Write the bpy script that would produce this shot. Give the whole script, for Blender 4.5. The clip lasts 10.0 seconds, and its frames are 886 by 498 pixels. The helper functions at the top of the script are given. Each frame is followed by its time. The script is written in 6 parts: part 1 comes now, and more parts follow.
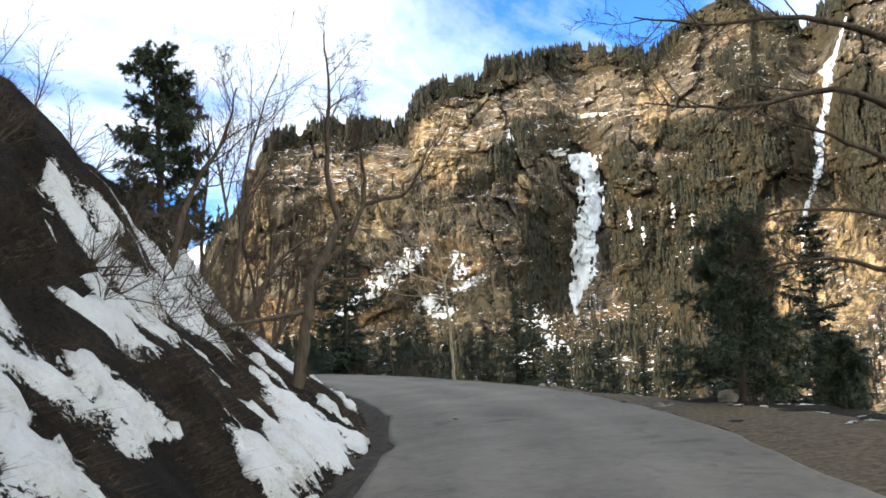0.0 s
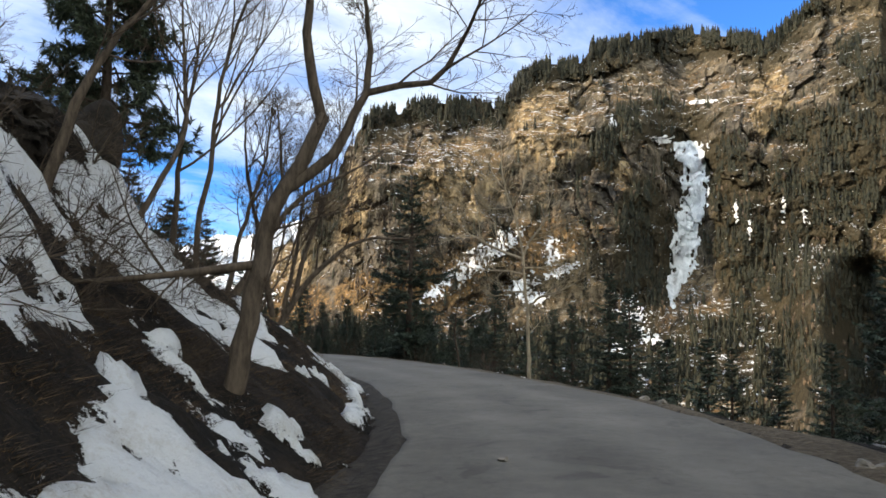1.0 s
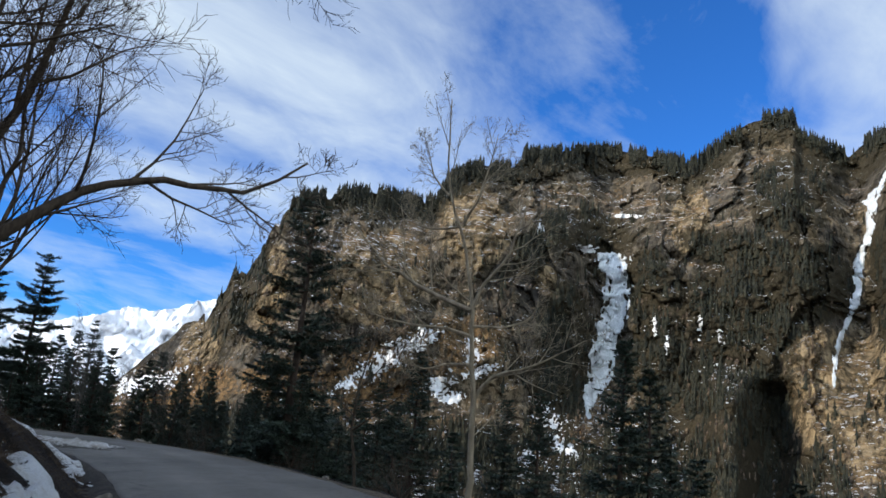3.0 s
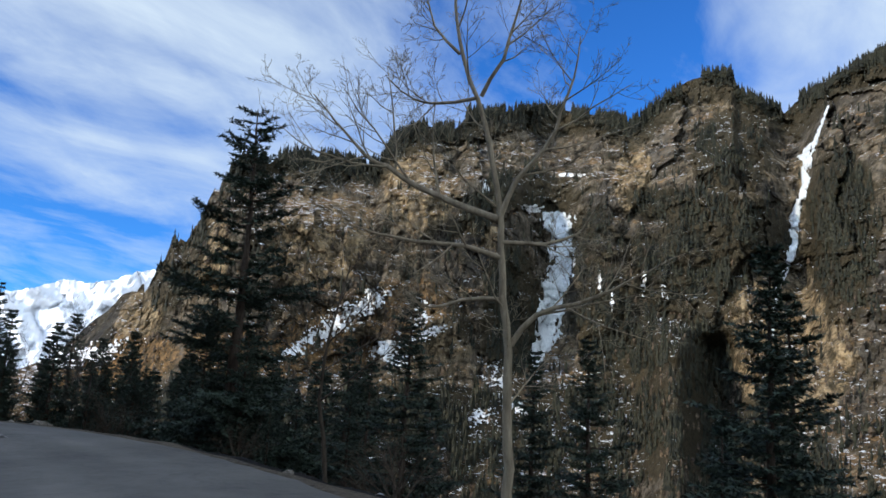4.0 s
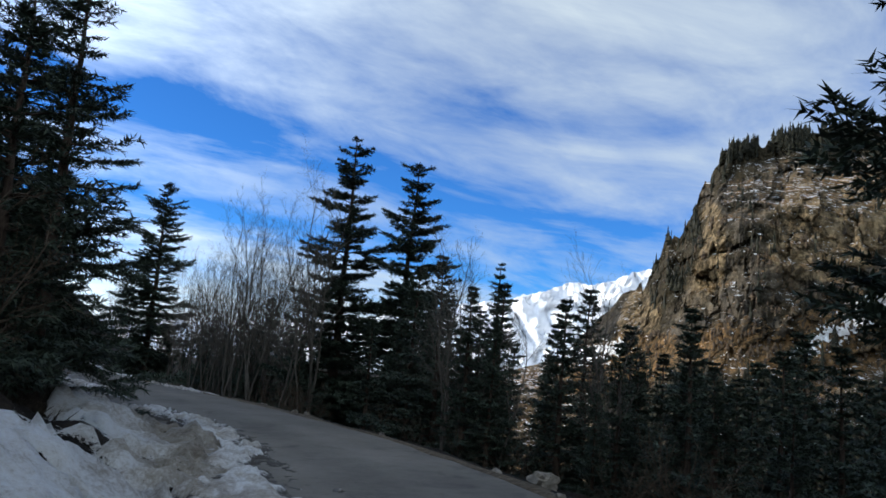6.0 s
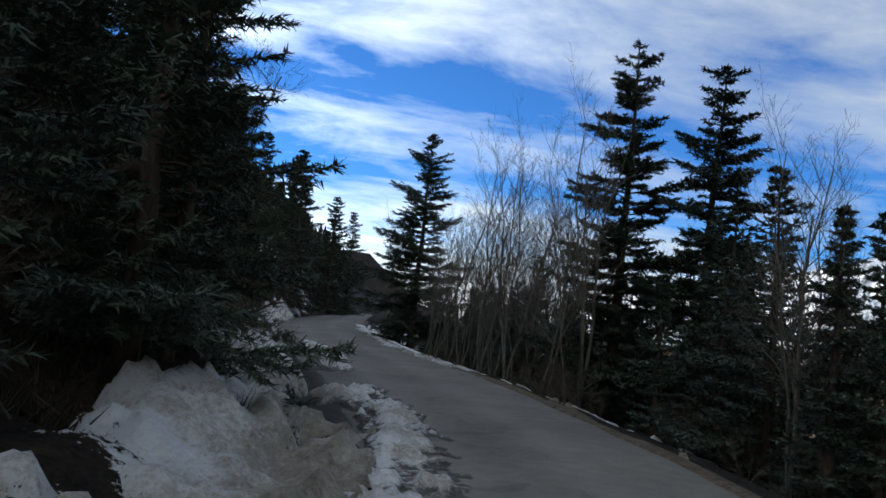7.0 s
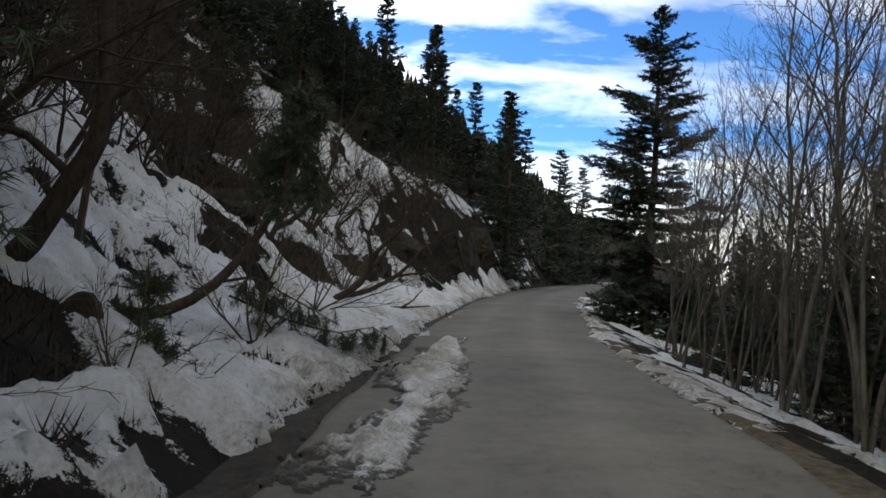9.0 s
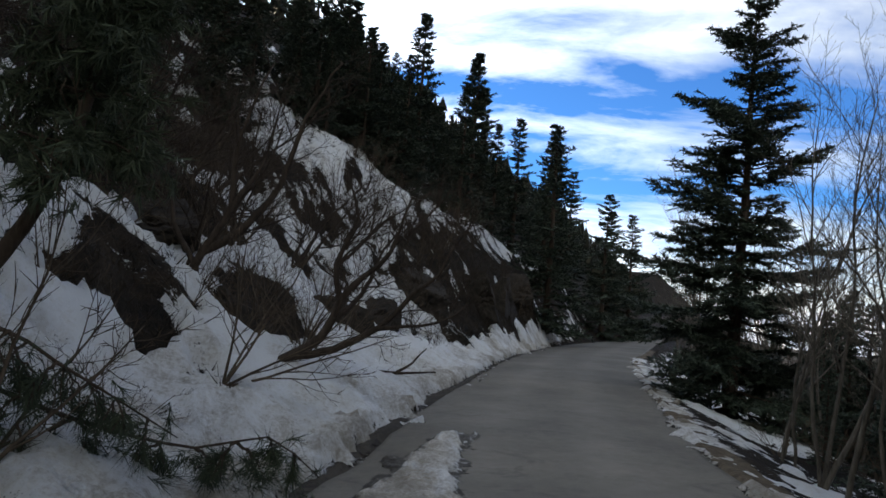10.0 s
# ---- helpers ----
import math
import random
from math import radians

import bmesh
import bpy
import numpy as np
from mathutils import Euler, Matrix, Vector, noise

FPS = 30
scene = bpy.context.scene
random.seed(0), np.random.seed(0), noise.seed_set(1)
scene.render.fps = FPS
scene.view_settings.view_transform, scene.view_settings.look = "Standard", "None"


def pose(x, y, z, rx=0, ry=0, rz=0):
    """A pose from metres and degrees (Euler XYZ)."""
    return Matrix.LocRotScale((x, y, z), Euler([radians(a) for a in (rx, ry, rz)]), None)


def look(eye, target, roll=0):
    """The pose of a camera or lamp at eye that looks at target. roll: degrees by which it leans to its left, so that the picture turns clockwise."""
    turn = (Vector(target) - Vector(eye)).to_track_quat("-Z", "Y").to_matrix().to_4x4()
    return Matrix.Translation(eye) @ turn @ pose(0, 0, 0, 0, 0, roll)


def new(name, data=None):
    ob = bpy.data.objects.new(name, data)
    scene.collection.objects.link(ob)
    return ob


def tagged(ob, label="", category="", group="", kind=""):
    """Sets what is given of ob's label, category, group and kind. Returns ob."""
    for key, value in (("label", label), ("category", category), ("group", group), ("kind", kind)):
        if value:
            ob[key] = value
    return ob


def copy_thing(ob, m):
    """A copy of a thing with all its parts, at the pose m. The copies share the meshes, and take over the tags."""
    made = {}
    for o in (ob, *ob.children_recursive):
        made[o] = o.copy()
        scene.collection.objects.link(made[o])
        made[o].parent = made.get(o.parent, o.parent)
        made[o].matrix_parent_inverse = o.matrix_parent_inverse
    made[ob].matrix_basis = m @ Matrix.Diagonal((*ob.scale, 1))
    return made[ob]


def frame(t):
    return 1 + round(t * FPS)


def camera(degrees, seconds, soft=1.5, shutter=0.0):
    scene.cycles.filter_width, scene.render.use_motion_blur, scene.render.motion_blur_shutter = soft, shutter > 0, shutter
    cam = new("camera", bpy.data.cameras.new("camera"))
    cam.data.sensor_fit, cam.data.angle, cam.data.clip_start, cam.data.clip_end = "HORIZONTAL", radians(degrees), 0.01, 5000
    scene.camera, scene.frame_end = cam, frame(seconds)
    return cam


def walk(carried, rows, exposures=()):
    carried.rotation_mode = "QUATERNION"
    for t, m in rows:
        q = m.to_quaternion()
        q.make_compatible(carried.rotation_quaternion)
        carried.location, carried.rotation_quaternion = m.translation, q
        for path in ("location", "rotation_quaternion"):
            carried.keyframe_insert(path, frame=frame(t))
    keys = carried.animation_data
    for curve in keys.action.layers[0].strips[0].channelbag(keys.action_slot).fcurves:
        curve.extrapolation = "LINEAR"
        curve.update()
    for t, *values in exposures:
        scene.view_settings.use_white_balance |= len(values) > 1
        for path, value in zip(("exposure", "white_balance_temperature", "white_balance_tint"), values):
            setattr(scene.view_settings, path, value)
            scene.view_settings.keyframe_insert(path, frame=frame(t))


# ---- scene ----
cam = camera(58.28, 10.0, soft=1.6, shutter=0.0)
PATH = [
    (0.0, pose(0.01, 0.01, 0.03, 97.02, 2.32, 3.52)),
    (0.5, pose(0.16, 3.18, 0.10, 96.63, 0.55, 6.28)),
    (1.0, pose(0.15, 6.34, 0.10, 95.89, -1.24, 9.96)),
    (1.5, pose(0.04, 9.28, 0.16, 96.05, -4.62, 13.20)),
    (2.0, pose(-0.12, 11.76, 0.21, 95.08, -6.04, 15.11)),
    (2.5, pose(-0.53, 14.38, 0.26, 98.85, -6.66, 13.80)),
    (3.0, pose(-1.20, 16.93, 0.07, 103.08, -5.20, 3.67)),
    (3.2, pose(-1.49, 17.96, 0.01, 102.82, -4.53, 1.74)),
    (4.3, pose(-3.05, 24.10, 0.15, 100.43, -3.01, -0.03)),
    (4.5, pose(-3.47, 25.22, 0.20, 102.99, -3.61, 2.76)),
    (5.0, pose(-4.64, 28.00, 0.29, 103.45, -4.65, 13.41)),
    (5.5, pose(-6.16, 30.81, 0.34, 101.56, -5.48, 24.75)),
    (6.0, pose(-7.88, 33.54, 0.37, 98.11, -4.82, 34.68)),
    (6.2, pose(-8.63, 34.56, 0.37, 97.41, -5.55, 38.48)),
    (7.3, pose(-13.20, 39.61, 0.29, 93.15, -4.49, 59.77)),
    (7.5, pose(-14.18, 40.47, 0.26, 92.75, -3.26, 61.57)),
    (8.0, pose(-16.71, 42.40, 0.21, 90.51, -2.85, 64.93)),
    (8.5, pose(-19.34, 44.04, 0.25, 91.66, -3.38, 70.63)),
    (9.0, pose(-22.08, 45.48, 0.24, 90.52, -2.89, 72.98)),
    (9.5, pose(-24.78, 46.56, 0.22, 90.69, -2.76, 76.17)),
    (10.0, pose(-27.68, 47.72, 0.23, 93.79, -5.04, 75.93)),
]
EXPOSURE = [(0.0, 1.4, 7000, 7), (0.5, 1.15, 7000, 7), (1.0, 0.9, 6900, 7), (2.5, 0.22, 6000, 7), (4.5, 0.15, 5750, 6), (5.5, 0.0, 5850, 6), (7.5, 0.1, 6900, 7), (8.0, 0.48, 7900, 9), (8.5, 0.48, 7300, 8), (9.0, 0.6, 7700, 8), (9.5, 0.58, 7700, 8), (10.0, 0.26, 6900, 8)]
walk(cam, PATH, EXPOSURE)

# ---- light: low sun from behind the wooded hill, broken cirrus sky ----
SUN_AZ, SUN_EL = -122.0, 21.0
world = bpy.data.worlds.new("sky")
scene.world = world
world.use_nodes = True


def build_sky():
    nt = world.node_tree
    nt.nodes.clear()
    out = nt.nodes.new("ShaderNodeOutputWorld")
    bg = nt.nodes.new("ShaderNodeBackground")
    sky = nt.nodes.new("ShaderNodeTexSky")
    sky.sky_type, sky.sun_disc = "NISHITA", False
    sky.sun_elevation, sky.sun_rotation = radians(SUN_EL), radians(SUN_AZ)
    sky.altitude, sky.air_density, sky.dust_density, sky.ozone_density = 2000.0, 1.0, 0.3, 2.0
    tc = nt.nodes.new("ShaderNodeTexCoord")
    sep = nt.nodes.new("ShaderNodeSeparateXYZ")
    nt.links.new(tc.outputs["Generated"], sep.inputs[0])

    def math_node(op, a, b=None, clamp=False):
        n = nt.nodes.new("ShaderNodeMath")
        n.operation, n.use_clamp = op, clamp
        for k, v in enumerate((a, b)):
            if v is None:
                continue
            if isinstance(v, (int, float)):
                n.inputs[k].default_value = v
            else:
                nt.links.new(v, n.inputs[k])
        return n.outputs[0]

    up = math_node("MULTIPLY", math_node("ADD", math_node("MAXIMUM", sep.outputs[2], 0.0), 0.16), 0.645)
    u = math_node("DIVIDE", sep.outputs[0], up)
    v = math_node("DIVIDE", sep.outputs[1], up)
    # across the streaks and along them
    p = math_node("SUBTRACT", math_node("MULTIPLY", u, 0.90), math_node("MULTIPLY", v, 0.43))
    q = math_node("ADD", math_node("MULTIPLY", u, 0.43), math_node("MULTIPLY", v, 0.90))
    comb = nt.nodes.new("ShaderNodeCombineXYZ")
    nt.links.new(p, comb.inputs[0])
    nt.links.new(math_node("MULTIPLY", q, 0.55), comb.inputs[1])

    def noise_node(scale, detail, rough, distort, shift):
        m = nt.nodes.new("ShaderNodeVectorMath")
        m.operation = "ADD"
        nt.links.new(comb.outputs[0], m.inputs[0])
        m.inputs[1].default_value = shift
        n = nt.nodes.new("ShaderNodeTexNoise")
        n.inputs["Scale"].default_value, n.inputs["Detail"].default_value = scale, detail
        n.inputs["Roughness"].default_value, n.inputs["Distortion"].default_value = rough, distort
        nt.links.new(m.outputs[0], n.inputs["Vector"])
        return n.outputs["Fac"]

    warp = math_node("MULTIPLY", math_node("SUBTRACT", noise_node(0.55, 5, 0.6, 0.3, (3.1, 1.7, 0)), 0.5), 2.0)
    band = nt.nodes.new("ShaderNodeValToRGB")
    band.color_ramp.interpolation = "EASE"
    stops = BANDS
    el = band.color_ramp.elements
    while len(el) < len(stops):
        el.new(0.5)
    for e, (pos, val) in zip(el, stops):
        e.position, e.color = (pos + 8.0) / 10.0, (val, val, val, 1)
    nt.links.new(math_node("DIVIDE", math_node("ADD", math_node("ADD", p, warp), 8.0), 10.0), band.inputs[0])
    streak = math_node("ADD", math_node("MULTIPLY", noise_node(1.1, 10, 0.60, 0.9, (0, 0, 0)), 0.7), math_node("MULTIPLY", noise_node(3.4, 8, 0.62, 0.5, (5.3, 2.2, 0)), 0.3))
    dens = math_node("ADD", math_node("MULTIPLY", band.outputs[0], 1.0), math_node("MULTIPLY", math_node("SUBTRACT", streak, 0.5), 2.1))
    # veil of haze towards the horizon
    low = math_node("MULTIPLY", math_node("SUBTRACT", 0.16, sep.outputs[2], True), 2.2)
    dens = math_node("MULTIPLY", math_node("SUBTRACT", math_node("ADD", dens, low), 0.06), 1.12, True)
    mix = nt.nodes.new("ShaderNodeMix")
    mix.data_type = "RGBA"
    nt.links.new(dens, mix.inputs["Factor"])
    tint = nt.nodes.new("ShaderNodeMix")
    tint.data_type, tint.blend_type = "RGBA", "MULTIPLY"
    tint.inputs["Factor"].default_value = 1.0
    nt.links.new(sky.outputs[0], tint.inputs["A"])
    tint.inputs["B"].default_value = SKY_TINT
    nt.links.new(tint.outputs["Result"], mix.inputs["A"])
    # thin cloud is brighter round the sun
    dot = nt.nodes.new("ShaderNodeVectorMath")
    dot.operation = "DOT_PRODUCT"
    nt.links.new(tc.outputs["Generated"], dot.inputs[0])
    ce = math.cos(radians(SUN_EL))
    dot.inputs[1].default_value = (math.sin(radians(SUN_AZ)) * ce, math.cos(radians(SUN_AZ)) * ce, math.sin(radians(SUN_EL)))
    glow = math_node("ADD", math_node("MULTIPLY", math_node("POWER", math_node("MAXIMUM", dot.outputs["Value"], 0.0), 3.0), 8.0), 1.0)
    lit = nt.nodes.new("ShaderNodeVectorMath")
    lit.operation = "SCALE"
    lit.inputs[0].default_value = (CLOUD[0] * 1.04, CLOUD[1], CLOUD[2] * 0.95)
    nt.links.new(glow, lit.inputs["Scale"])
    nt.links.new(lit.outputs[0], mix.inputs["B"])
    nt.links.new(mix.outputs["Result"], bg.inputs["Color"])
    bg.inputs["Strength"].default_value = SKY_STRENGTH
    nt.links.new(bg.outputs[0], out.inputs[0])


BANDS = [(-7.6, 0.55), (-5.6, 0.40), (-4.7, 0.05), (-4.1, 0.25), (-3.55, 0.0), (-2.9, 0.40), (-2.0, 0.55), (-1.2, 0.22), (-0.45, 0.02), (0.1, 0.55), (0.7, 0.9)]
SKY_TINT = (0.34, 0.74, 1.28, 1)
CLOUD = (5.25, 5.85, 6.4, 1)
SKY_STRENGTH = 0.13
build_sky()
sun = new("sun", bpy.data.lights.new("sun", "SUN"))
sun.data.energy, sun.data.angle, sun.data.color = 4.0, radians(0.6), (1.0, 0.84, 0.62)
_a, _e = radians(SUN_AZ), radians(SUN_EL)
sun.matrix_world = look((0, 0, 0), (-math.sin(_a) * math.cos(_e), -math.cos(_a) * math.cos(_e), -math.sin(_e)))


# ---- materials ----
def material(name, rough=0.9, spec=0.3):
    m = bpy.data.materials.new(name)
    m.use_nodes = True
    b = m.node_tree.nodes["Principled BSDF"]
    b.inputs["Roughness"].default_value = rough
    b.inputs["Specular IOR Level"].default_value = spec
    return m, m.node_tree, b


def tex_noise(nt, scale, detail=5, rough=0.6, stretch=(1, 1, 1), distort=0.0, coord="Object"):
    tc = nt.nodes.new("ShaderNodeTexCoord")
    mp = nt.nodes.new("ShaderNodeMapping")
    mp.inputs["Scale"].default_value = stretch
    n = nt.nodes.new("ShaderNodeTexNoise")
    n.inputs["Scale"].default_value, n.inputs["Detail"].default_value = scale, detail
    n.inputs["Roughness"].default_value, n.inputs["Distortion"].default_value = rough, distort
    nt.links.new(tc.outputs[coord], mp.inputs[0])
    nt.links.new(mp.outputs[0], n.inputs["Vector"])
    return n.outputs["Fac"]


def ramp(nt, fac, stops, ease="LINEAR"):
    r = nt.nodes.new("ShaderNodeValToRGB")
    r.color_ramp.interpolation = ease
    el = r.color_ramp.elements
    while len(el) < len(stops):
        el.new(0.5)
    for e, (pos, col) in zip(el, stops):
        e.position = pos
        e.color = (*col, 1) if isinstance(col, tuple) else (col, col, col, 1)
    nt.links.new(fac, r.inputs[0])
    return r.outputs[0]


def blend(nt, fac, a, b, mode="MIX"):
    m = nt.nodes.new("ShaderNodeMix")
    m.data_type, m.blend_type = "RGBA", mode
    for s, v in (("Factor", fac), ("A", a), ("B", b)):
        if isinstance(v, (int, float)):
            m.inputs[s].default_value = v
        elif isinstance(v, tuple):
            m.inputs[s].default_value = (*v, 1)
        else:
            nt.links.new(v, m.inputs[s])
    return m.outputs["Result"]


def bump(nt, b, height, strength=0.4, dist=0.02):
    n = nt.nodes.new("ShaderNodeBump")
    n.inputs["Strength"].default_value, n.inputs["Distance"].default_value = strength, dist
    nt.links.new(height, n.inputs["Height"])
    nt.links.new(n.outputs[0], b.inputs["Normal"])


def slope_z(nt):
    g = nt.nodes.new("ShaderNodeNewGeometry")
    s = nt.nodes.new("ShaderNodeSeparateXYZ")
    nt.links.new(g.outputs["Normal"], s.inputs[0])
    return s.outputs[2]


def calc(nt, op, a, b=0.0, clamp=False):
    n = nt.nodes.new("ShaderNodeMath")
    n.operation, n.use_clamp = op, clamp
    for k, v in enumerate((a, b)):
        if isinstance(v, (int, float)):
            n.inputs[k].default_value = v
        else:
            nt.links.new(v, n.inputs[k])
    return n.outputs[0]


def attribute(nt, name):
    n = nt.nodes.new("ShaderNodeAttribute")
    n.attribute_name = name
    return n.outputs["Fac"]


def earth_colour(nt):
    """Dark soil with roots and flattened dead grass, and its relief."""
    big = ramp(nt, tex_noise(nt, 0.9, 7, 0.68), [(0.32, (0.010, 0.008, 0.006)), (0.48, (0.024, 0.0175, 0.012)), (0.60, (0.044, 0.031, 0.020)), (0.74, (0.10, 0.072, 0.042))])
    fine = tex_noise(nt, 17, 8, 0.75, (1, 1, 0.4))
    col = blend(nt, 0.85, big, ramp(nt, fine, [(0.36, 0.18), (0.62, 1.0)]), "MULTIPLY")
    return col, calc(nt, "ADD", calc(nt, "MULTIPLY", fine, 1.2), calc(nt, "MULTIPLY", tex_noise(nt, 4.5, 7, 0.7), 2.0))


def snow_colour(nt):
    """Old granular snow, brown where grit and slush have got into it, with some shading tones mottled in."""
    dirt = attribute(nt, "dirt")
    n1 = tex_noise(nt, 1.6, 8, 0.72)
    n2 = tex_noise(nt, 19, 7, 0.75)
    # dirt, plus random mottling that also stands in for shading between lumps
    foul_and_shade = calc(nt, "ADD", calc(nt, "MULTIPLY", dirt, 0.75), calc(nt, "MULTIPLY", calc(nt, "ADD", calc(nt, "SUBTRACT", n1, 0.50), calc(nt, "MULTIPLY", calc(nt, "SUBTRACT", n2, 0.5), 0.8)), 1.5), True)
    col = ramp(nt, foul_and_shade, [(0.0, (0.88, 0.89, 0.90)), (0.25, (0.78, 0.77, 0.75)), (0.55, (0.47, 0.43, 0.37)), (1.0, (0.24, 0.20, 0.15))])
    grit = ramp(nt, tex_noise(nt, 55, 5, 0.7), [(0.28, 0.45), (0.42, 1.0)])
    col = blend(nt, 0.35, col, grit, "MULTIPLY")
    h = calc(nt, "ADD", calc(nt, "MULTIPLY", tex_noise(nt, 6, 8, 0.72), 2.0), calc(nt, "MULTIPLY", n2, 0.7))
    return col, h


def mat_covered(name, deeper=0.0):
    """Earth under broken snow: the snow lies where the cover allows, with a crumbly edge."""
    m, nt, b = material(name, 0.85, 0.2)
    earth, eh = earth_colour(nt)
    snow, sh = snow_colour(nt)
    rag = calc(nt, "ADD", calc(nt, "MULTIPLY", calc(nt, "SUBTRACT", tex_noise(nt, 3.0, 9, 0.76), 0.5), 1.7), calc(nt, "MULTIPLY", calc(nt, "SUBTRACT", tex_noise(nt, 14, 7, 0.75), 0.5), 1.1))
    here = calc(nt, "ADD", calc(nt, "ADD", attribute(nt, "cover"), rag), 0.5 + deeper)
    fac = ramp(nt, here, [(0.48, 0.0), (0.54, 1.0)])
    nt.links.new(blend(nt, fac, earth, snow), b.inputs["Base Color"])
    nt.links.new(ramp(nt, fac, [(0.0, 0.95), (1.0, 0.6)]), b.inputs["Roughness"])
    bump(nt, b, calc(nt, "ADD", blend(nt, fac, eh, sh), calc(nt, "MULTIPLY", fac, 0.5)), 1.0, 0.07)
    return m


def mat_snow(name, dirt):
    m, nt, b = material(name, 0.6, 0.3)
    n1, n2 = tex_noise(nt, 1.3, 7, 0.7), tex_noise(nt, 40, 4, 0.6)
    col = ramp(nt, n1, [(0.30, (0.42 - 0.12 * dirt, 0.36 - 0.13 * dirt, 0.30 - 0.14 * dirt)), (0.44 + 0.1 * dirt, (0.74, 0.73, 0.72)), (0.7, (0.84, 0.86, 0.90))])
    col = blend(nt, 0.5, col, ramp(nt, n2, [(0.25, 0.55), (0.5, 1.0)]), "MULTIPLY")
    nt.links.new(col, b.inputs["Base Color"])
    bump(nt, b, tex_noise(nt, 7, 6, 0.7), 0.7, 0.06)
    return m


def mat_ice():
    """Blue-white ice in runnels."""
    m, nt, b = material("frozen_waterfall_ice", 0.45, 0.4)
    n = tex_noise(nt, 0.45, 8, 0.75, (1, 1, 0.3))
    nt.links.new(ramp(nt, n, [(0.30, (0.22, 0.22, 0.22)), (0.40, (0.66, 0.69, 0.71)), (0.58, (0.86, 0.88, 0.90))]), b.inputs["Base Color"])
    bump(nt, b, n, 1.0, 2.0)
    return m


def mat_strip():
    """Slush and packed snow that thins out on wet asphalt."""
    m, nt, b = material("ploughed_slush", 0.7, 0.3)
    snow, sh = snow_colour(nt)
    rag = calc(nt, "MULTIPLY", calc(nt, "SUBTRACT", tex_noise(nt, 9, 8, 0.75), 0.5), 1.1)
    fac = ramp(nt, calc(nt, "ADD", calc(nt, "ADD", attribute(nt, "cover"), rag), 0.42), [(0.42, 0.0), (0.60, 1.0)])
    nt.links.new(blend(nt, fac, (0.085, 0.075, 0.062), snow), b.inputs["Base Color"])
    bump(nt, b, sh, 1.0, 0.05)
    return m


def mat_asphalt():
    m, nt, b = material("worn_asphalt", 0.85, 0.25)
    big = ramp(nt, tex_noise(nt, 0.35, 7, 0.65), [(0.32, (0.128, 0.114, 0.094)), (0.55, (0.178, 0.160, 0.132)), (0.75, (0.230, 0.204, 0.166))])
    fine = tex_noise(nt, 90, 4, 0.75)
    col = blend(nt, 0.55, big, ramp(nt, fine, [(0.3, 0.45), (0.65, 1.0)]), "MULTIPLY")
    mid = ramp(nt, tex_noise(nt, 5, 7, 0.7), [(0.35, 0.72), (0.6, 1.0)])
    col = blend(nt, 0.7, col, mid, "MULTIPLY")
    # patched and damp places
    patch = ramp(nt, tex_noise(nt, 0.9, 6, 0.7, distort=1.2), [(0.57, 1.0), (0.66, 0.60)])
    col = blend(nt, 0.75, col, patch, "MULTIPLY")
    # tyres have worn two paler, uneven bands
    worn = calc(nt, "MULTIPLY", attribute(nt, "wear"), ramp(nt, tex_noise(nt, 0.7, 5, 0.65), [(0.3, 0.35), (0.65, 1.0)]))
    col = blend(nt, worn, col, (0.27, 0.245, 0.205))
    crack = ramp(nt, calc(nt, "ABSOLUTE", calc(nt, "SUBTRACT", tex_noise(nt, 0.8, 8, 0.6, distort=0.6), 0.47)), [(0.0, 0.35), (0.0035, 1.0)])
    nt.links.new(blend(nt, 0.55, col, crack, "MULTIPLY"), b.inputs["Base Color"])
    bump(nt, b, calc(nt, "ADD", fine, calc(nt, "MULTIPLY", mid, 0.4)), 0.6, 0.008)
    return m


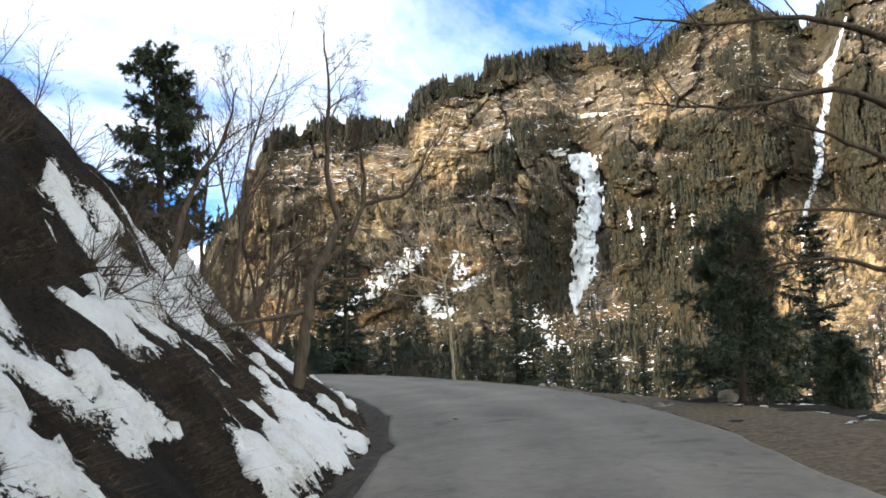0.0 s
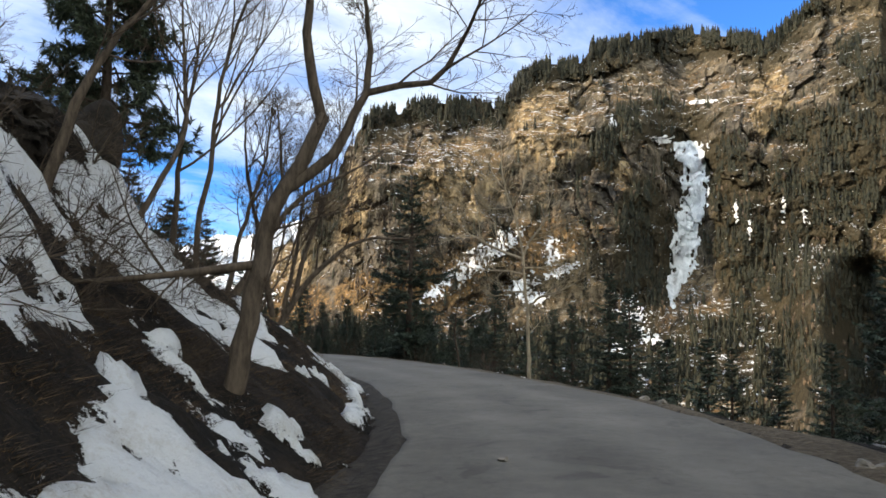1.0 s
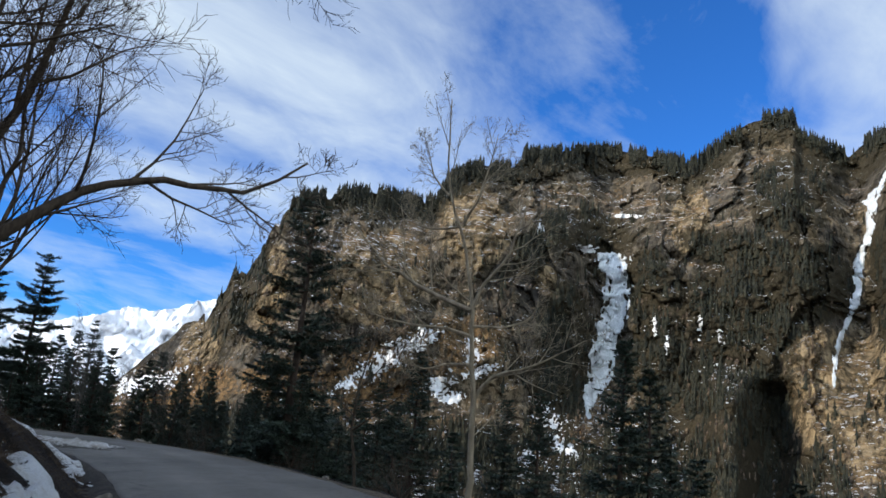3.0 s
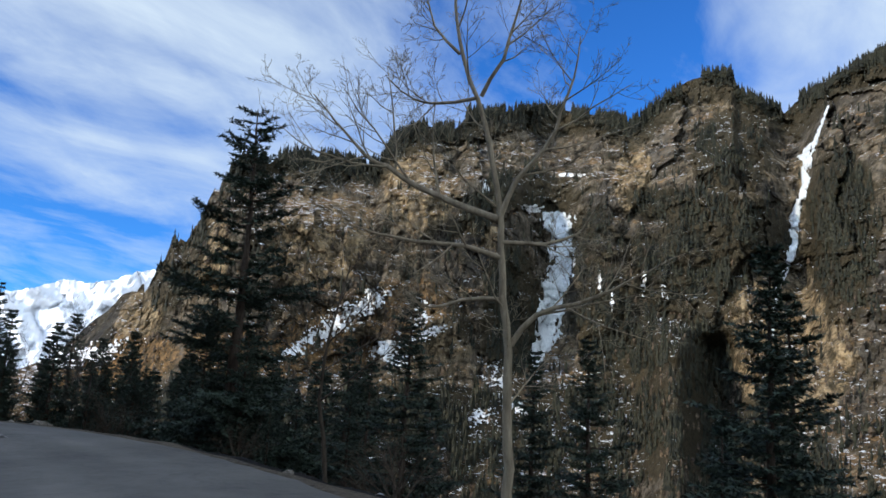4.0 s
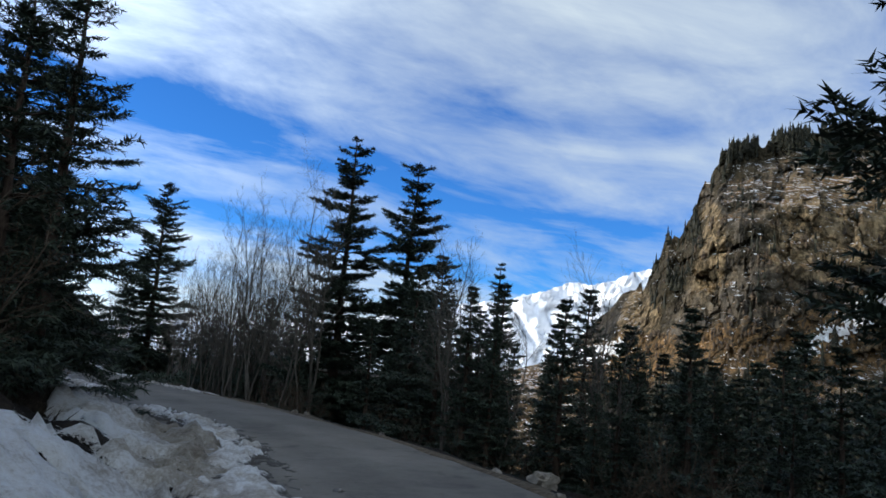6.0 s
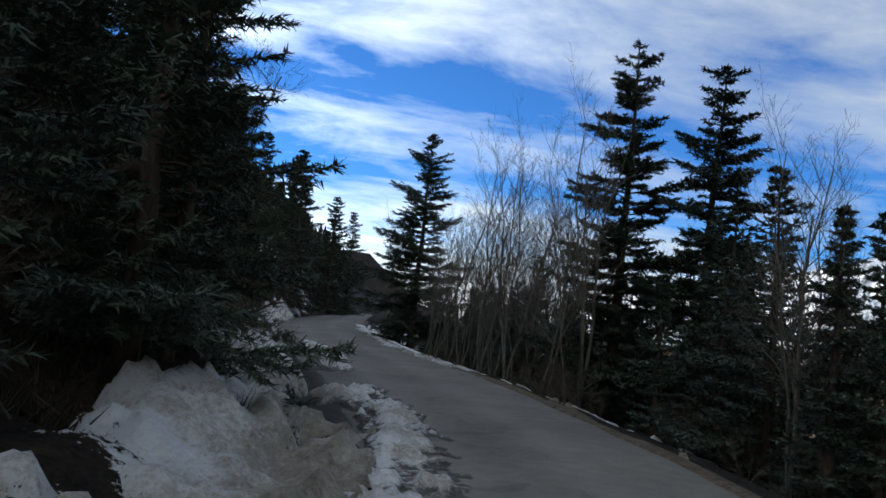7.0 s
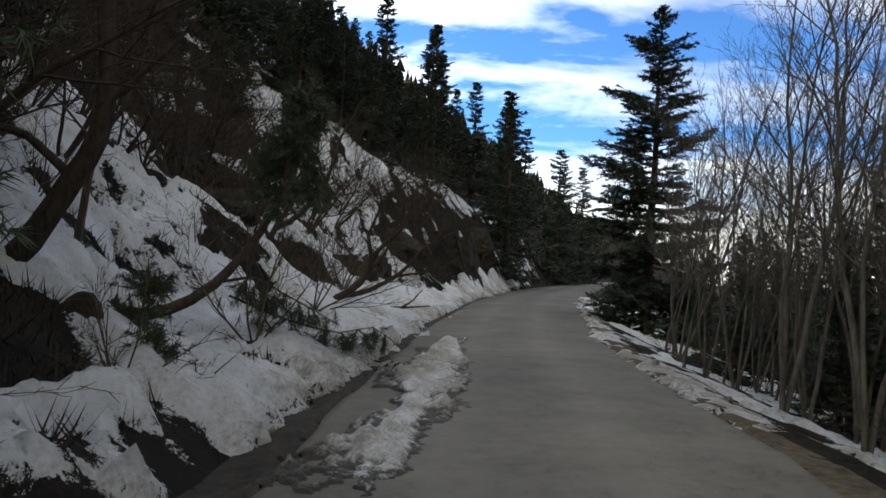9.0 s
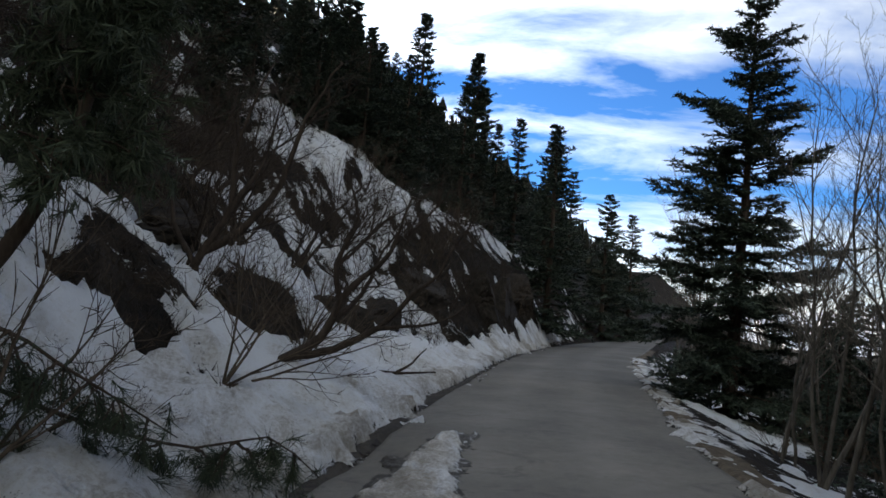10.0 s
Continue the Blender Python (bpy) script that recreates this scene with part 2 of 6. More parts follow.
def mat_cliff():
    """Weathered dark rock with fresh ochre faces, painted crack shade, scrub in the cracks, dead grass and thin snow on
    ledges.
    """
    m, nt, b = material("layered_cliff_rock", 0.95, 0.1)
    tone = tex_noise(nt, 0.017, 8, 0.70, (1, 1, 0.7))
    rock = ramp(nt, tone, [(0.34, (0.070, 0.064, 0.058)), (0.45, (0.145, 0.124, 0.098)), (0.55, (0.24, 0.195, 0.138)), (0.66, (0.38, 0.285, 0.170))])
    fresh = ramp(nt, calc(nt, "ADD", attribute(nt, "ochre"), calc(nt, "MULTIPLY", calc(nt, "SUBTRACT", tex_noise(nt, 0.055, 7, 0.72, (1, 1, 0.6)), 0.5), 1.7)), [(0.34, 0.0), (0.58, 1.0)])
    rock = blend(nt, fresh, rock, ramp(nt, tex_noise(nt, 0.09, 6, 0.65), [(0.35, (0.27, 0.210, 0.135)), (0.6, (0.50, 0.365, 0.205))]))
    # shade of upright cracks and bedding gaps, multiplied into the rock colour
    crack_shade = ramp(nt, tex_noise(nt, 0.13, 9, 0.76, (1, 1, 0.28)), [(0.40, 0.06), (0.48, 0.55), (0.58, 1.0)])
    bed_shade = ramp(nt, tex_noise(nt, 0.11, 8, 0.76, (0.45, 0.45, 2.0)), [(0.40, 0.22), (0.52, 1.0)])
    rock = blend(nt, 0.9, rock, crack_shade, "MULTIPLY")
    rock = blend(nt, 0.6, rock, bed_shade, "MULTIPLY")
    grass = ramp(nt, tex_noise(nt, 0.22, 8, 0.76), [(0.34, (0.055, 0.042, 0.026)), (0.50, (0.17, 0.108, 0.052)), (0.66, (0.36, 0.215, 0.095))])
    nz = slope_z(nt)
    ragged = calc(nt, "MULTIPLY", calc(nt, "SUBTRACT", tex_noise(nt, 0.06, 7, 0.75), 0.5), 0.9)
    soft = ramp(nt, calc(nt, "ADD", calc(nt, "ADD", calc(nt, "MULTIPLY", nz, 0.6), calc(nt, "MULTIPLY", attribute(nt, "grass"), 0.55)), ragged), [(0.42, 0.0), (0.56, 1.0)])
    col = blend(nt, soft, rock, grass)
    # undergrowth and scrub in cracks, on ledges and under the trees; its dark colour also stands in for shade
    thick = calc(nt, "ADD", calc(nt, "MULTIPLY", attribute(nt, "wood"), 0.42), tex_noise(nt, 0.05, 6, 0.7))
    scrub = ramp(nt, calc(nt, "ADD", thick, calc(nt, "MULTIPLY", calc(nt, "SUBTRACT", tex_noise(nt, 0.3, 8, 0.8), 0.5), 0.9)), [(0.51, 0.0), (0.60, 0.9)])
    col = blend(nt, scrub, col, ramp(nt, tex_noise(nt, 0.4, 6, 0.75), [(0.35, (0.018, 0.018, 0.011)), (0.65, (0.075, 0.058, 0.034))]))
    lie = calc(nt, "ADD", calc(nt, "MULTIPLY", nz, 0.7), calc(nt, "MULTIPLY", calc(nt, "SUBTRACT", tex_noise(nt, 0.24, 8, 0.8, (0.7, 0.7, 2.8)), 0.5), 2.6))
    snow = ramp(nt, calc(nt, "MULTIPLY", lie, 0.5), [(0.37, 0.0), (0.395, 1.0)])
    col = blend(nt, snow, col, (0.80, 0.82, 0.86))
    nt.links.new(col, b.inputs["Base Color"])
    h = calc(nt, "ADD", tex_noise(nt, 0.22, 10, 0.75, (1, 1, 0.45)), calc(nt, "MULTIPLY", tex_noise(nt, 0.25, 7, 0.75, (0.6, 0.6, 2.2)), 0.6))
    bump(nt, b, h, 1.0, 3.5)
    return m


def mat_peak():
    m, nt, b = material("snowy_far_ridge", 0.9, 0.1)
    n = tex_noise(nt, 0.006, 8, 0.7, (1, 1, 0.6))
    nt.links.new(ramp(nt, n, [(0.33, (0.36, 0.38, 0.42)), (0.40, (0.82, 0.84, 0.88)), (0.7, (0.88, 0.89, 0.92))]), b.inputs["Base Color"])
    bump(nt, b, tex_noise(nt, 0.006, 7, 0.6), 1.0, 30.0)
    return m


def mat_bark(name, dark, light, scale=14):
    m, nt, b = material(name, 0.95, 0.1)
    n = tex_noise(nt, scale, 6, 0.7, (1, 1, 0.25))
    nt.links.new(ramp(nt, n, [(0.3, dark), (0.7, light)]), b.inputs["Base Color"])
    bump(nt, b, n, 0.8, 0.02)
    return m


def mat_needles(name, a, c, scale=0.7):
    m, nt, b = material(name, 0.7, 0.25)
    gm = nt.nodes.new("ShaderNodeNewGeometry")
    var = blend(nt, gm.outputs["Random Per Island"], a, c)
    patch = ramp(nt, tex_noise(nt, scale, 4, 0.6), [(0.3, 0.55), (0.7, 1.15)])
    nt.links.new(blend(nt, 1.0, var, patch, "MULTIPLY"), b.inputs["Base Color"])
    return m


def mat_stone(name, dark, light, scale=2.0):
    m, nt, b = material(name, 0.92, 0.2)
    n = tex_noise(nt, scale, 8, 0.7)
    nt.links.new(ramp(nt, n, [(0.3, dark), (0.7, light)]), b.inputs["Base Color"])
    bump(nt, b, n, 0.9, 0.08)
    return m


SOIL, ASPHALT, CLIFF, PEAK = mat_covered("bank_soil_and_dead_grass", -0.10), mat_asphalt(), mat_cliff(), mat_peak()
DRIFT, SLUSH, SNOW, ICE = mat_covered("old_broken_snow"), mat_strip(), mat_snow("sunlit_snow", 0.2), mat_ice()
BARK = mat_bark("grey_brown_bark", (0.036, 0.028, 0.021), (0.135, 0.105, 0.078))
PALE = mat_bark("pale_smooth_bark", (0.16, 0.125, 0.085), (0.40, 0.33, 0.23), 9)
GREY = mat_bark("grey_slender_bark", (0.050, 0.044, 0.038), (0.165, 0.147, 0.126), 12)
DARKBARK = mat_bark("dark_wet_bark", (0.022, 0.017, 0.014), (0.075, 0.058, 0.046))
TWIG = mat_bark("brown_twig_bark", (0.035, 0.025, 0.018), (0.11, 0.08, 0.055))
FIRBARK = mat_bark("dark_fir_bark", (0.03, 0.022, 0.017), (0.10, 0.075, 0.058))
FIR = mat_needles("dark_fir_needles", (0.026, 0.038, 0.028), (0.074, 0.096, 0.064))
PINE = mat_needles("pine_needles", (0.030, 0.042, 0.026), (0.085, 0.105, 0.060))
# far needles darkened so that the colour carries the woods' shade
FARFIR_SHADED = mat_needles("shaded_forest_needles", (0.008, 0.010, 0.006), (0.034, 0.031, 0.016), 0.03)
LEAFLESS = mat_needles("leafless_far_twigs", (0.045, 0.032, 0.022), (0.15, 0.105, 0.065), 0.05)
MUD = mat_stone("dark_wet_earth", (0.016, 0.013, 0.010), (0.075, 0.062, 0.048), 5.0)
GRAVEL = mat_stone("brown_gravel", (0.036, 0.027, 0.018), (0.185, 0.142, 0.092), 9.0)
STONE = mat_stone("grey_field_stone", (0.10, 0.09, 0.075), (0.34, 0.30, 0.25), 3.0)
CRAG = mat_stone("dark_bank_rock", (0.010, 0.009, 0.008), (0.052, 0.042, 0.033), 3.0)
HEATH = mat_needles("dark_heather_stalks", (0.012, 0.010, 0.007), (0.055, 0.042, 0.027), 1.0)
DRY = mat_needles("dry_grass_blades", (0.045, 0.029, 0.016), (0.15, 0.096, 0.05), 1.0)


# ---- tools ----
def cross(a, b):
    """Cross product of vectors or of arrays of them."""
    a, b = np.asarray(a, float), np.asarray(b, float)
    if a.ndim == 1 and b.ndim == 1:
        (x, y, z), (p, q, r) = a.tolist(), b.tolist()
        return np.array([y * r - z * q, z * p - x * r, x * q - y * p])
    return np.stack([a[..., 1] * b[..., 2] - a[..., 2] * b[..., 1], a[..., 2] * b[..., 0] - a[..., 0] * b[..., 2], a[..., 0] * b[..., 1] - a[..., 1] * b[..., 0]], -1)


def hash01(ix, iy, iz, seed):
    h = (ix.astype(np.int64) * 374761393 + iy.astype(np.int64) * 668265263 + iz.astype(np.int64) * 2147483647 + seed * 144665) & 0xFFFFFFFF
    h = ((h ^ (h >> 13)) * 1274126177) & 0xFFFFFFFF
    h = ((h ^ (h >> 15)) * 2246822519) & 0xFFFFFFFF
    return ((h ^ (h >> 16)) & 0xFFFFFF) / float(0xFFFFFF)


def vnoise(x, y, z=0.0, seed=0):
    """Smooth value noise, 0 to 1, on arrays."""
    x, y, z = np.broadcast_arrays(np.asarray(x, float), np.asarray(y, float), np.asarray(z, float))
    ix, iy, iz = np.floor(x), np.floor(y), np.floor(z)
    fx, fy, fz = [t * t * t * (t * (t * 6 - 15) + 10) for t in (x - ix, y - iy, z - iz)]
    out = 0
    for a in (0, 1):
        for b in (0, 1):
            for c in (0, 1):
                w = (fx if a else 1 - fx) * (fy if b else 1 - fy) * (fz if c else 1 - fz)
                out = out + w * hash01(ix + a, iy + b, iz + c, seed)
    return out


def fbm(x, y, z=0.0, octaves=4, seed=0, gain=0.5):
    total, amp, norm, k = 0, 1.0, 0.0, 1.0
    for o in range(octaves):
        total = total + amp * vnoise(np.asarray(x) * k, np.asarray(y) * k, np.asarray(z) * k, seed + o * 17)
        norm, amp, k = norm + amp, amp * gain, k * 2.03
    return total / norm


def smooth01(x, a, b):
    t = np.clip((np.asarray(x, float) - a) / (b - a), 0, 1)
    return t * t * (3 - 2 * t)


def mesh_np(name, verts, faces, smooth=False):
    """A mesh from an array of points and an array of equal faces, or a list of mixed ones."""
    me = bpy.data.meshes.new(name)
    verts = np.asarray(verts, np.float32)
    if isinstance(faces, list):
        count = np.array([len(f) for f in faces], np.int32)
        flat = np.array([i for f in faces for i in f], np.int32)
    else:
        faces = np.asarray(faces, np.int32)
        count, flat = np.full(len(faces), faces.shape[1], np.int32), faces.ravel()
    me.vertices.add(len(verts))
    me.vertices.foreach_set("co", verts.ravel())
    me.loops.add(len(flat))
    me.loops.foreach_set("vertex_index", flat)
    me.polygons.add(len(count))
    me.polygons.foreach_set("loop_start", np.cumsum(count, dtype=np.int32) - count)
    me.polygons.foreach_set("use_smooth", np.full(len(count), smooth))
    me.update(calc_edges=True)
    return me


def part(name, me, mat, parent=None, label=""):
    ob = new(name, me)
    if not me.materials:
        me.materials.append(mat)
    if parent:
        ob.parent = parent
    return tagged(ob, label)


def thing(name, loc, label, category, group="", kind=""):
    ob = new(name)
    ob.location = loc
    ob.empty_display_size = 0.3
    return tagged(ob, label, category, group, kind)


def catmull(pts, step=0.5):
    pts = np.array(pts, float)
    ext = np.vstack([2 * pts[0] - pts[1], pts, 2 * pts[-1] - pts[-2]])
    out = []
    for i in range(1, len(ext) - 2):
        p0, p1, p2, p3 = ext[i - 1 : i + 3]
        n = max(2, int(np.linalg.norm(p2 - p1) / step))
        for t in np.arange(n) / n:
            out.append(0.5 * (2 * p1 + (p2 - p0) * t + (2 * p0 - 5 * p1 + 4 * p2 - p3) * t**2 + (3 * p1 - p0 - 3 * p2 + p3) * t**3))
    out.append(ext[-2])
    return np.array(out)


class Soup:
    """Vertices and faces gathered piece by piece."""

    def __init__(self):
        self.v, self.f, self.n = [], [], 0

    def add(self, verts, faces):
        verts = np.asarray(verts, float).reshape(-1, 3)
        self.v.append(verts)
        self.f.extend([[i + self.n for i in f] for f in faces])
        self.n += len(verts)

    def mesh(self, name, smooth=False):
        return mesh_np(name, np.vstack(self.v) if self.v else np.zeros((0, 3)), self.f, smooth)


def tube(soup, pts, radii, sides=6):
    """A tapered tube through points, closed at the tip."""
    pts = np.asarray(pts, float)
    n = len(pts)
    d = np.empty_like(pts)
    d[1:-1], d[0], d[-1] = pts[2:] - pts[:-2], pts[1] - pts[0], pts[-1] - pts[-2]
    d /= np.sqrt((d * d).sum(1))[:, None] + 1e-9
    ref = np.array([0.3, 0.9, 0.2]) if abs(d[0][2]) > 0.7 else np.array([0, 0, 1.0])
    a = cross(d, ref)
    a /= np.sqrt((a * a).sum(1))[:, None] + 1e-9
    b = cross(d, a)
    ang = np.arange(sides) * 2 * math.pi / sides
    ring = pts[:, None] + np.asarray(radii)[:, None, None] * (a[:, None] * np.cos(ang)[None, :, None] + b[:, None] * np.sin(ang)[None, :, None])
    faces = []
    for i in range(n - 1):
        for j in range(sides):
            k = (j + 1) % sides
            faces.append((i * sides + j, i * sides + k, (i + 1) * sides + k, (i + 1) * sides + j))
    faces.append(tuple((n - 1) * sides + j for j in range(sides)))
    soup.add(ring.reshape(-1, 3), faces)

# ---- the road and the hillside ----
LEFT = catmull([(-2.2, -60), (-1.9, -20), (-1.6, 0), (-1.6, 9.9), (-1.85, 14), (-2.5, 18), (-4.0, 23), (-6.0, 27.6), (-9.4, 33.3), (-13.2, 37.8), (-18.5, 42.0), (-24.7, 44.9), (-29.3, 46.5), (-34.4, 48.4), (-43.3, 51.9), (-59.7, 59.1), (-75.5, 67.3), (-100, 81.5), (-200, 140), (-900, 545)], 1.0)
RIGHT = catmull([(3.0, -60), (3.2, -20), (3.4, 0), (3.5, 9), (3.45, 12), (3.0, 16), (1.85, 21), (0.1, 25), (-1.9, 29), (-4.3, 33.2), (-7.4, 37.5), (-11.4, 41.5), (-16.4, 44.9), (-21.2, 47.4), (-27.3, 50.1), (-33.6, 52.4), (-41.3, 55.6), (-61.3, 65.4), (-73, 72.4), (-97.5, 86.6), (-197.5, 145), (-897, 550)], 1.0)


def side(x, y, line):
    """Signed distance from a road edge: positive to its left."""
    x, y = np.asarray(x, float), np.asarray(y, float)
    shape = x.shape
    p = np.stack([x.ravel(), y.ravel()], 1)
    a, b = line[:-1], line[1:]
    best, sign = np.full(len(p), 1e9), np.ones(len(p))
    for s, e in zip(a, b):
        d = e - s
        t = np.clip(((p - s) @ d) / (d @ d), 0, 1)
        off = p - (s + t[:, None] * d)
        r = np.hypot(off[:, 0], off[:, 1])
        near = r < best - 1e-9
        best = np.where(near, r, best)
        sign = np.where(near, np.sign(d[0] * (p[:, 1] - s[1]) - d[1] * (p[:, 0] - s[0]) + 1e-12), sign)
    return (best * sign).reshape(shape)


def near_few(line):
    close = (line[:, 1] > -4) & (line[:, 0] > -66)
    return np.array([p for k, p in enumerate(line) if (k % 2 == 0 if close[k] else k % 40 == 0) or k == len(line) - 1])


LEFT_FEW, RIGHT_FEW = near_few(LEFT), near_few(RIGHT)


def grade(x, y):
    """Height of the road's plane."""
    return 0.0237 * np.maximum(x, -150) + 0.02225 * np.clip(y, -60, 115) - 1.725


def late(x, y):
    """0 on the first, bare stretch and 1 on the snowy stretch round the bend."""
    return smooth01(np.asarray(y) - 0.4 * np.asarray(x), 39, 47)


def ground_z(x, y, dl=None, dr=None):
    x, y = np.asarray(x, float), np.asarray(y, float)
    dl = side(x, y, LEFT_FEW) if dl is None else dl
    dr = -side(x, y, RIGHT_FEW) if dr is None else dr
    lt = late(x, y)
    z = grade(x, y)
    # uphill side: a low spur inside the bend and the wooded hill beyond it
    u = np.maximum(dl - 0.45, 0)
    crest = np.interp(y, [-40, 4, 10, 14, 18, 22, 26, 30, 36], [8.4, 7.0, 6.1, 4.5, 3.3, 1.9, 1.2, 0.9, 0.8])
    first = (0.74 + 0.25 * smooth01(-y, -14, -9)) * u + 0.5 * smooth01(u, 2.2, 3.6) * smooth01(-y, -16, -13)
    first = np.where(first < crest - 0.5, first, crest - 0.5 + 0.9 * (1 - np.exp(-(first - crest + 0.5) / 0.9))) - 0.10 * np.maximum(u - 7, 0)
    first = np.maximum(first, -1.0)
    then = 0.42 * u + 0.36 * np.maximum(u - 2.2, 0)
    then = then - 0.5 * smooth01(-x, 16, 20) * smooth01(x, -38, -35) * smooth01(u, 0.5, 2.6)
    then = then + smooth01(-x, 54, 64) * np.minimum(1.1 * u, 3.2)
    hill = first * (1 - lt) + then * lt
    hill = np.where(hill > 35, 35 + 45 * (1 - np.exp(-(hill - 35) / 45)), hill)
    # unseen rise behind the spur, added to keep the low sun off the road
    inner = np.maximum((np.minimum(8.0 + 0.9 * np.maximum(-x, 0), 35.0) - y) * 0.74 - 3.0, 0) * smooth01(-x, 5, 14) * smooth01(x, -230, -150)
    hill = np.maximum(hill, np.minimum(1.6 * inner, 400) + np.minimum(hill, 3) * smooth01(inner, 0, 4))
    hill = np.where(hill > 35, 35 + 140 * (1 - np.exp(-(hill - 35) / 140)), hill)
    rough = 1.5 * (fbm(x * 0.17, y * 0.17, 0, 3, 5) - 0.5) * smooth01(dl, 1.5, 7)
    rough = rough + 0.75 * (fbm(x * 0.62, y * 0.62, 0, 2, 9) - 0.5) * smooth01(dl, 0.5, 3)
    # stepped outcrops
    st = fbm(x * 0.33, y * 0.33, 0, 3, 31)
    rough = rough + (0.9 - 0.45 * lt) * (smooth01(st, 0.45, 0.60) - 0.5) * smooth01(dl, 2.0, 5.0)
    rough = rough + 10 * (fbm(x * 0.02, y * 0.02, 0, 3, 3) - 0.5) * smooth01(dl, 40, 110)
    z = z + np.where(dl > 0, hill + rough, 0)
    # dark heathery crag along the crest of the first bank, cut off steeply at its end
    spine = np.interp(y, [4, 8, 11, 13, 15.5, 16.8], [4.6, 4.2, 3.75, 3.5, 2.95, 2.75]) + 0.5 * (fbm(x * 1.1, y * 1.1, 0, 3, 47) - 0.5)
    crag = spine - 1.7 * np.maximum(np.abs(x + 7.3) - 0.55, 0) - 4.0 * np.maximum(y - 16.7, 0) - 2.0 * np.maximum(6 - y, 0)
    z = np.where(dl > 2.2, np.maximum(z, crag), z)
    z = z - 0.10 * smooth01(dl, 0.05, 0.35) * smooth01(-dl, -1.1, -0.5)
    # downhill side
    verge = 2.6 * (1 - smooth01(y - 0.6 * x, 9, 20)) + 0.55
    d = np.maximum(dr - verge, 0)
    drop = 0.36 * d + 0.25 * np.maximum(d - 5, 0)
    drop = np.where(drop > 40, 40 + 22 * (1 - np.exp(-(drop - 40) / 22)), drop)
    rough2 = 0.8 * (fbm(x * 0.4, y * 0.4, 0, 3, 21) - 0.5) * smooth01(d, 0.3, 3) + 6 * (fbm(x * 0.03, y * 0.03, 0, 3, 8) - 0.5) * smooth01(d, 15, 60)
    z = z - np.where(dr > 0, drop, 0) + np.where(dr > 0, rough2, 0) - 0.05 * smooth01(dr, 0.0, 0.25)
    # loose, uneven verges and no bumps under the asphalt
    off = np.maximum(dl, dr)
    z = z + (0.10 + 0.28 * smooth01(dl, 0.6, 1.6)) * (fbm(x * 1.5, y * 1.5, 0, 2, 44) - 0.5) * smooth01(off, 0.05, 0.5)
    z = z - 0.06 * smooth01(-off, -0.02, 0.06)
    return z


def graded(lo, hi, step, far_lo, far_hi, growth=1.16):
    mid = list(np.arange(lo, hi, step))
    left, right, s, a = [], [], step, lo
    while a > far_lo:
        s *= growth
        a -= s
        left.append(a)
    s, a = step, mid[-1]
    while a < far_hi:
        s *= growth
        a += s
        right.append(a)
    return np.array(left[::-1] + mid + right)


def sheet(xs, ys, z, keep=None, extra=None):
    nx, ny = len(xs), len(ys)
    gx, gy = np.meshgrid(xs, ys)
    v = np.stack([gx.ravel(), gy.ravel(), np.asarray(z).ravel()], 1)
    i = np.arange(nx * ny).reshape(ny, nx)
    q = np.stack([i[:-1, :-1], i[:-1, 1:], i[1:, 1:], i[1:, :-1]], -1).reshape(-1, 4)
    if keep is not None:
        k = keep
        ok = (k[:-1, :-1] | k[:-1, 1:] | k[1:, 1:] | k[1:, :-1]).ravel()
        q = q[ok]
        used = np.unique(q)
        remap = np.full(len(v), -1)
        remap[used] = np.arange(len(used))
        v, q = v[used], remap[q]
        if extra is not None:
            return v, q, extra.reshape(-1, extra.shape[-1])[used]
    return v, q


GX, GY = graded(-72, 9, 0.23, -3600, 3600), graded(-4, 76, 0.23, -3000, 4200)
GDL, GDR = side(*np.meshgrid(GX, GY), LEFT_FEW), -side(*np.meshgrid(GX, GY), RIGHT_FEW)
GZ = ground_z(*np.meshgrid(GX, GY), GDL, GDR)


def blurred(z, n):
    for axis in (0, 1):
        z = sum(np.roll(z, k, axis) for k in range(-n, n + 1)) / (2 * n + 1)
    return z


GSOFT = blurred(GZ, 3)


def lay(me, name, values):
    """Stores one number a vertex."""
    at = me.attributes.new(name, "FLOAT", "POINT")
    at.data.foreach_set("value", np.asarray(values, float).ravel())


def ground_at(x, y, grid=None):
    """Height of the ground sheet at places, arrays or numbers."""
    x, y = np.asarray(x, float), np.asarray(y, float)
    i = np.clip(np.searchsorted(GX, x) - 1, 0, len(GX) - 2)
    j = np.clip(np.searchsorted(GY, y) - 1, 0, len(GY) - 2)
    fx, fy = (x - GX[i]) / (GX[i + 1] - GX[i]), (y - GY[j]) / (GY[j + 1] - GY[j])
    g = GZ if grid is None else grid
    return (g[j, i] * (1 - fx) + g[j, i + 1] * fx) * (1 - fy) + (g[j + 1, i] * (1 - fx) + g[j + 1, i + 1] * fx) * fy


def gz(x, y):
    return float(ground_at(x, y))


def build_ground():
    v, q = sheet(GX, GY, GZ)
    me = mesh_np("ground", v, q, True)
    x, y = np.meshgrid(GX, GY)
    dl, dr = GDL, GDR
    lay(me, "cover", np.clip(snow_amount(x, y, dl, dr) - 0.9 * smooth01(-x, 95, 120), -1.0, 0.6))
    lay(me, "dirt", snow_dirt(x, y, dl, dr))
    part("ground", me, SOIL)
    tagged(bpy.data.objects["ground"], "brown soil and dead grass on a steep roadside hill", "ground", kind="structure")


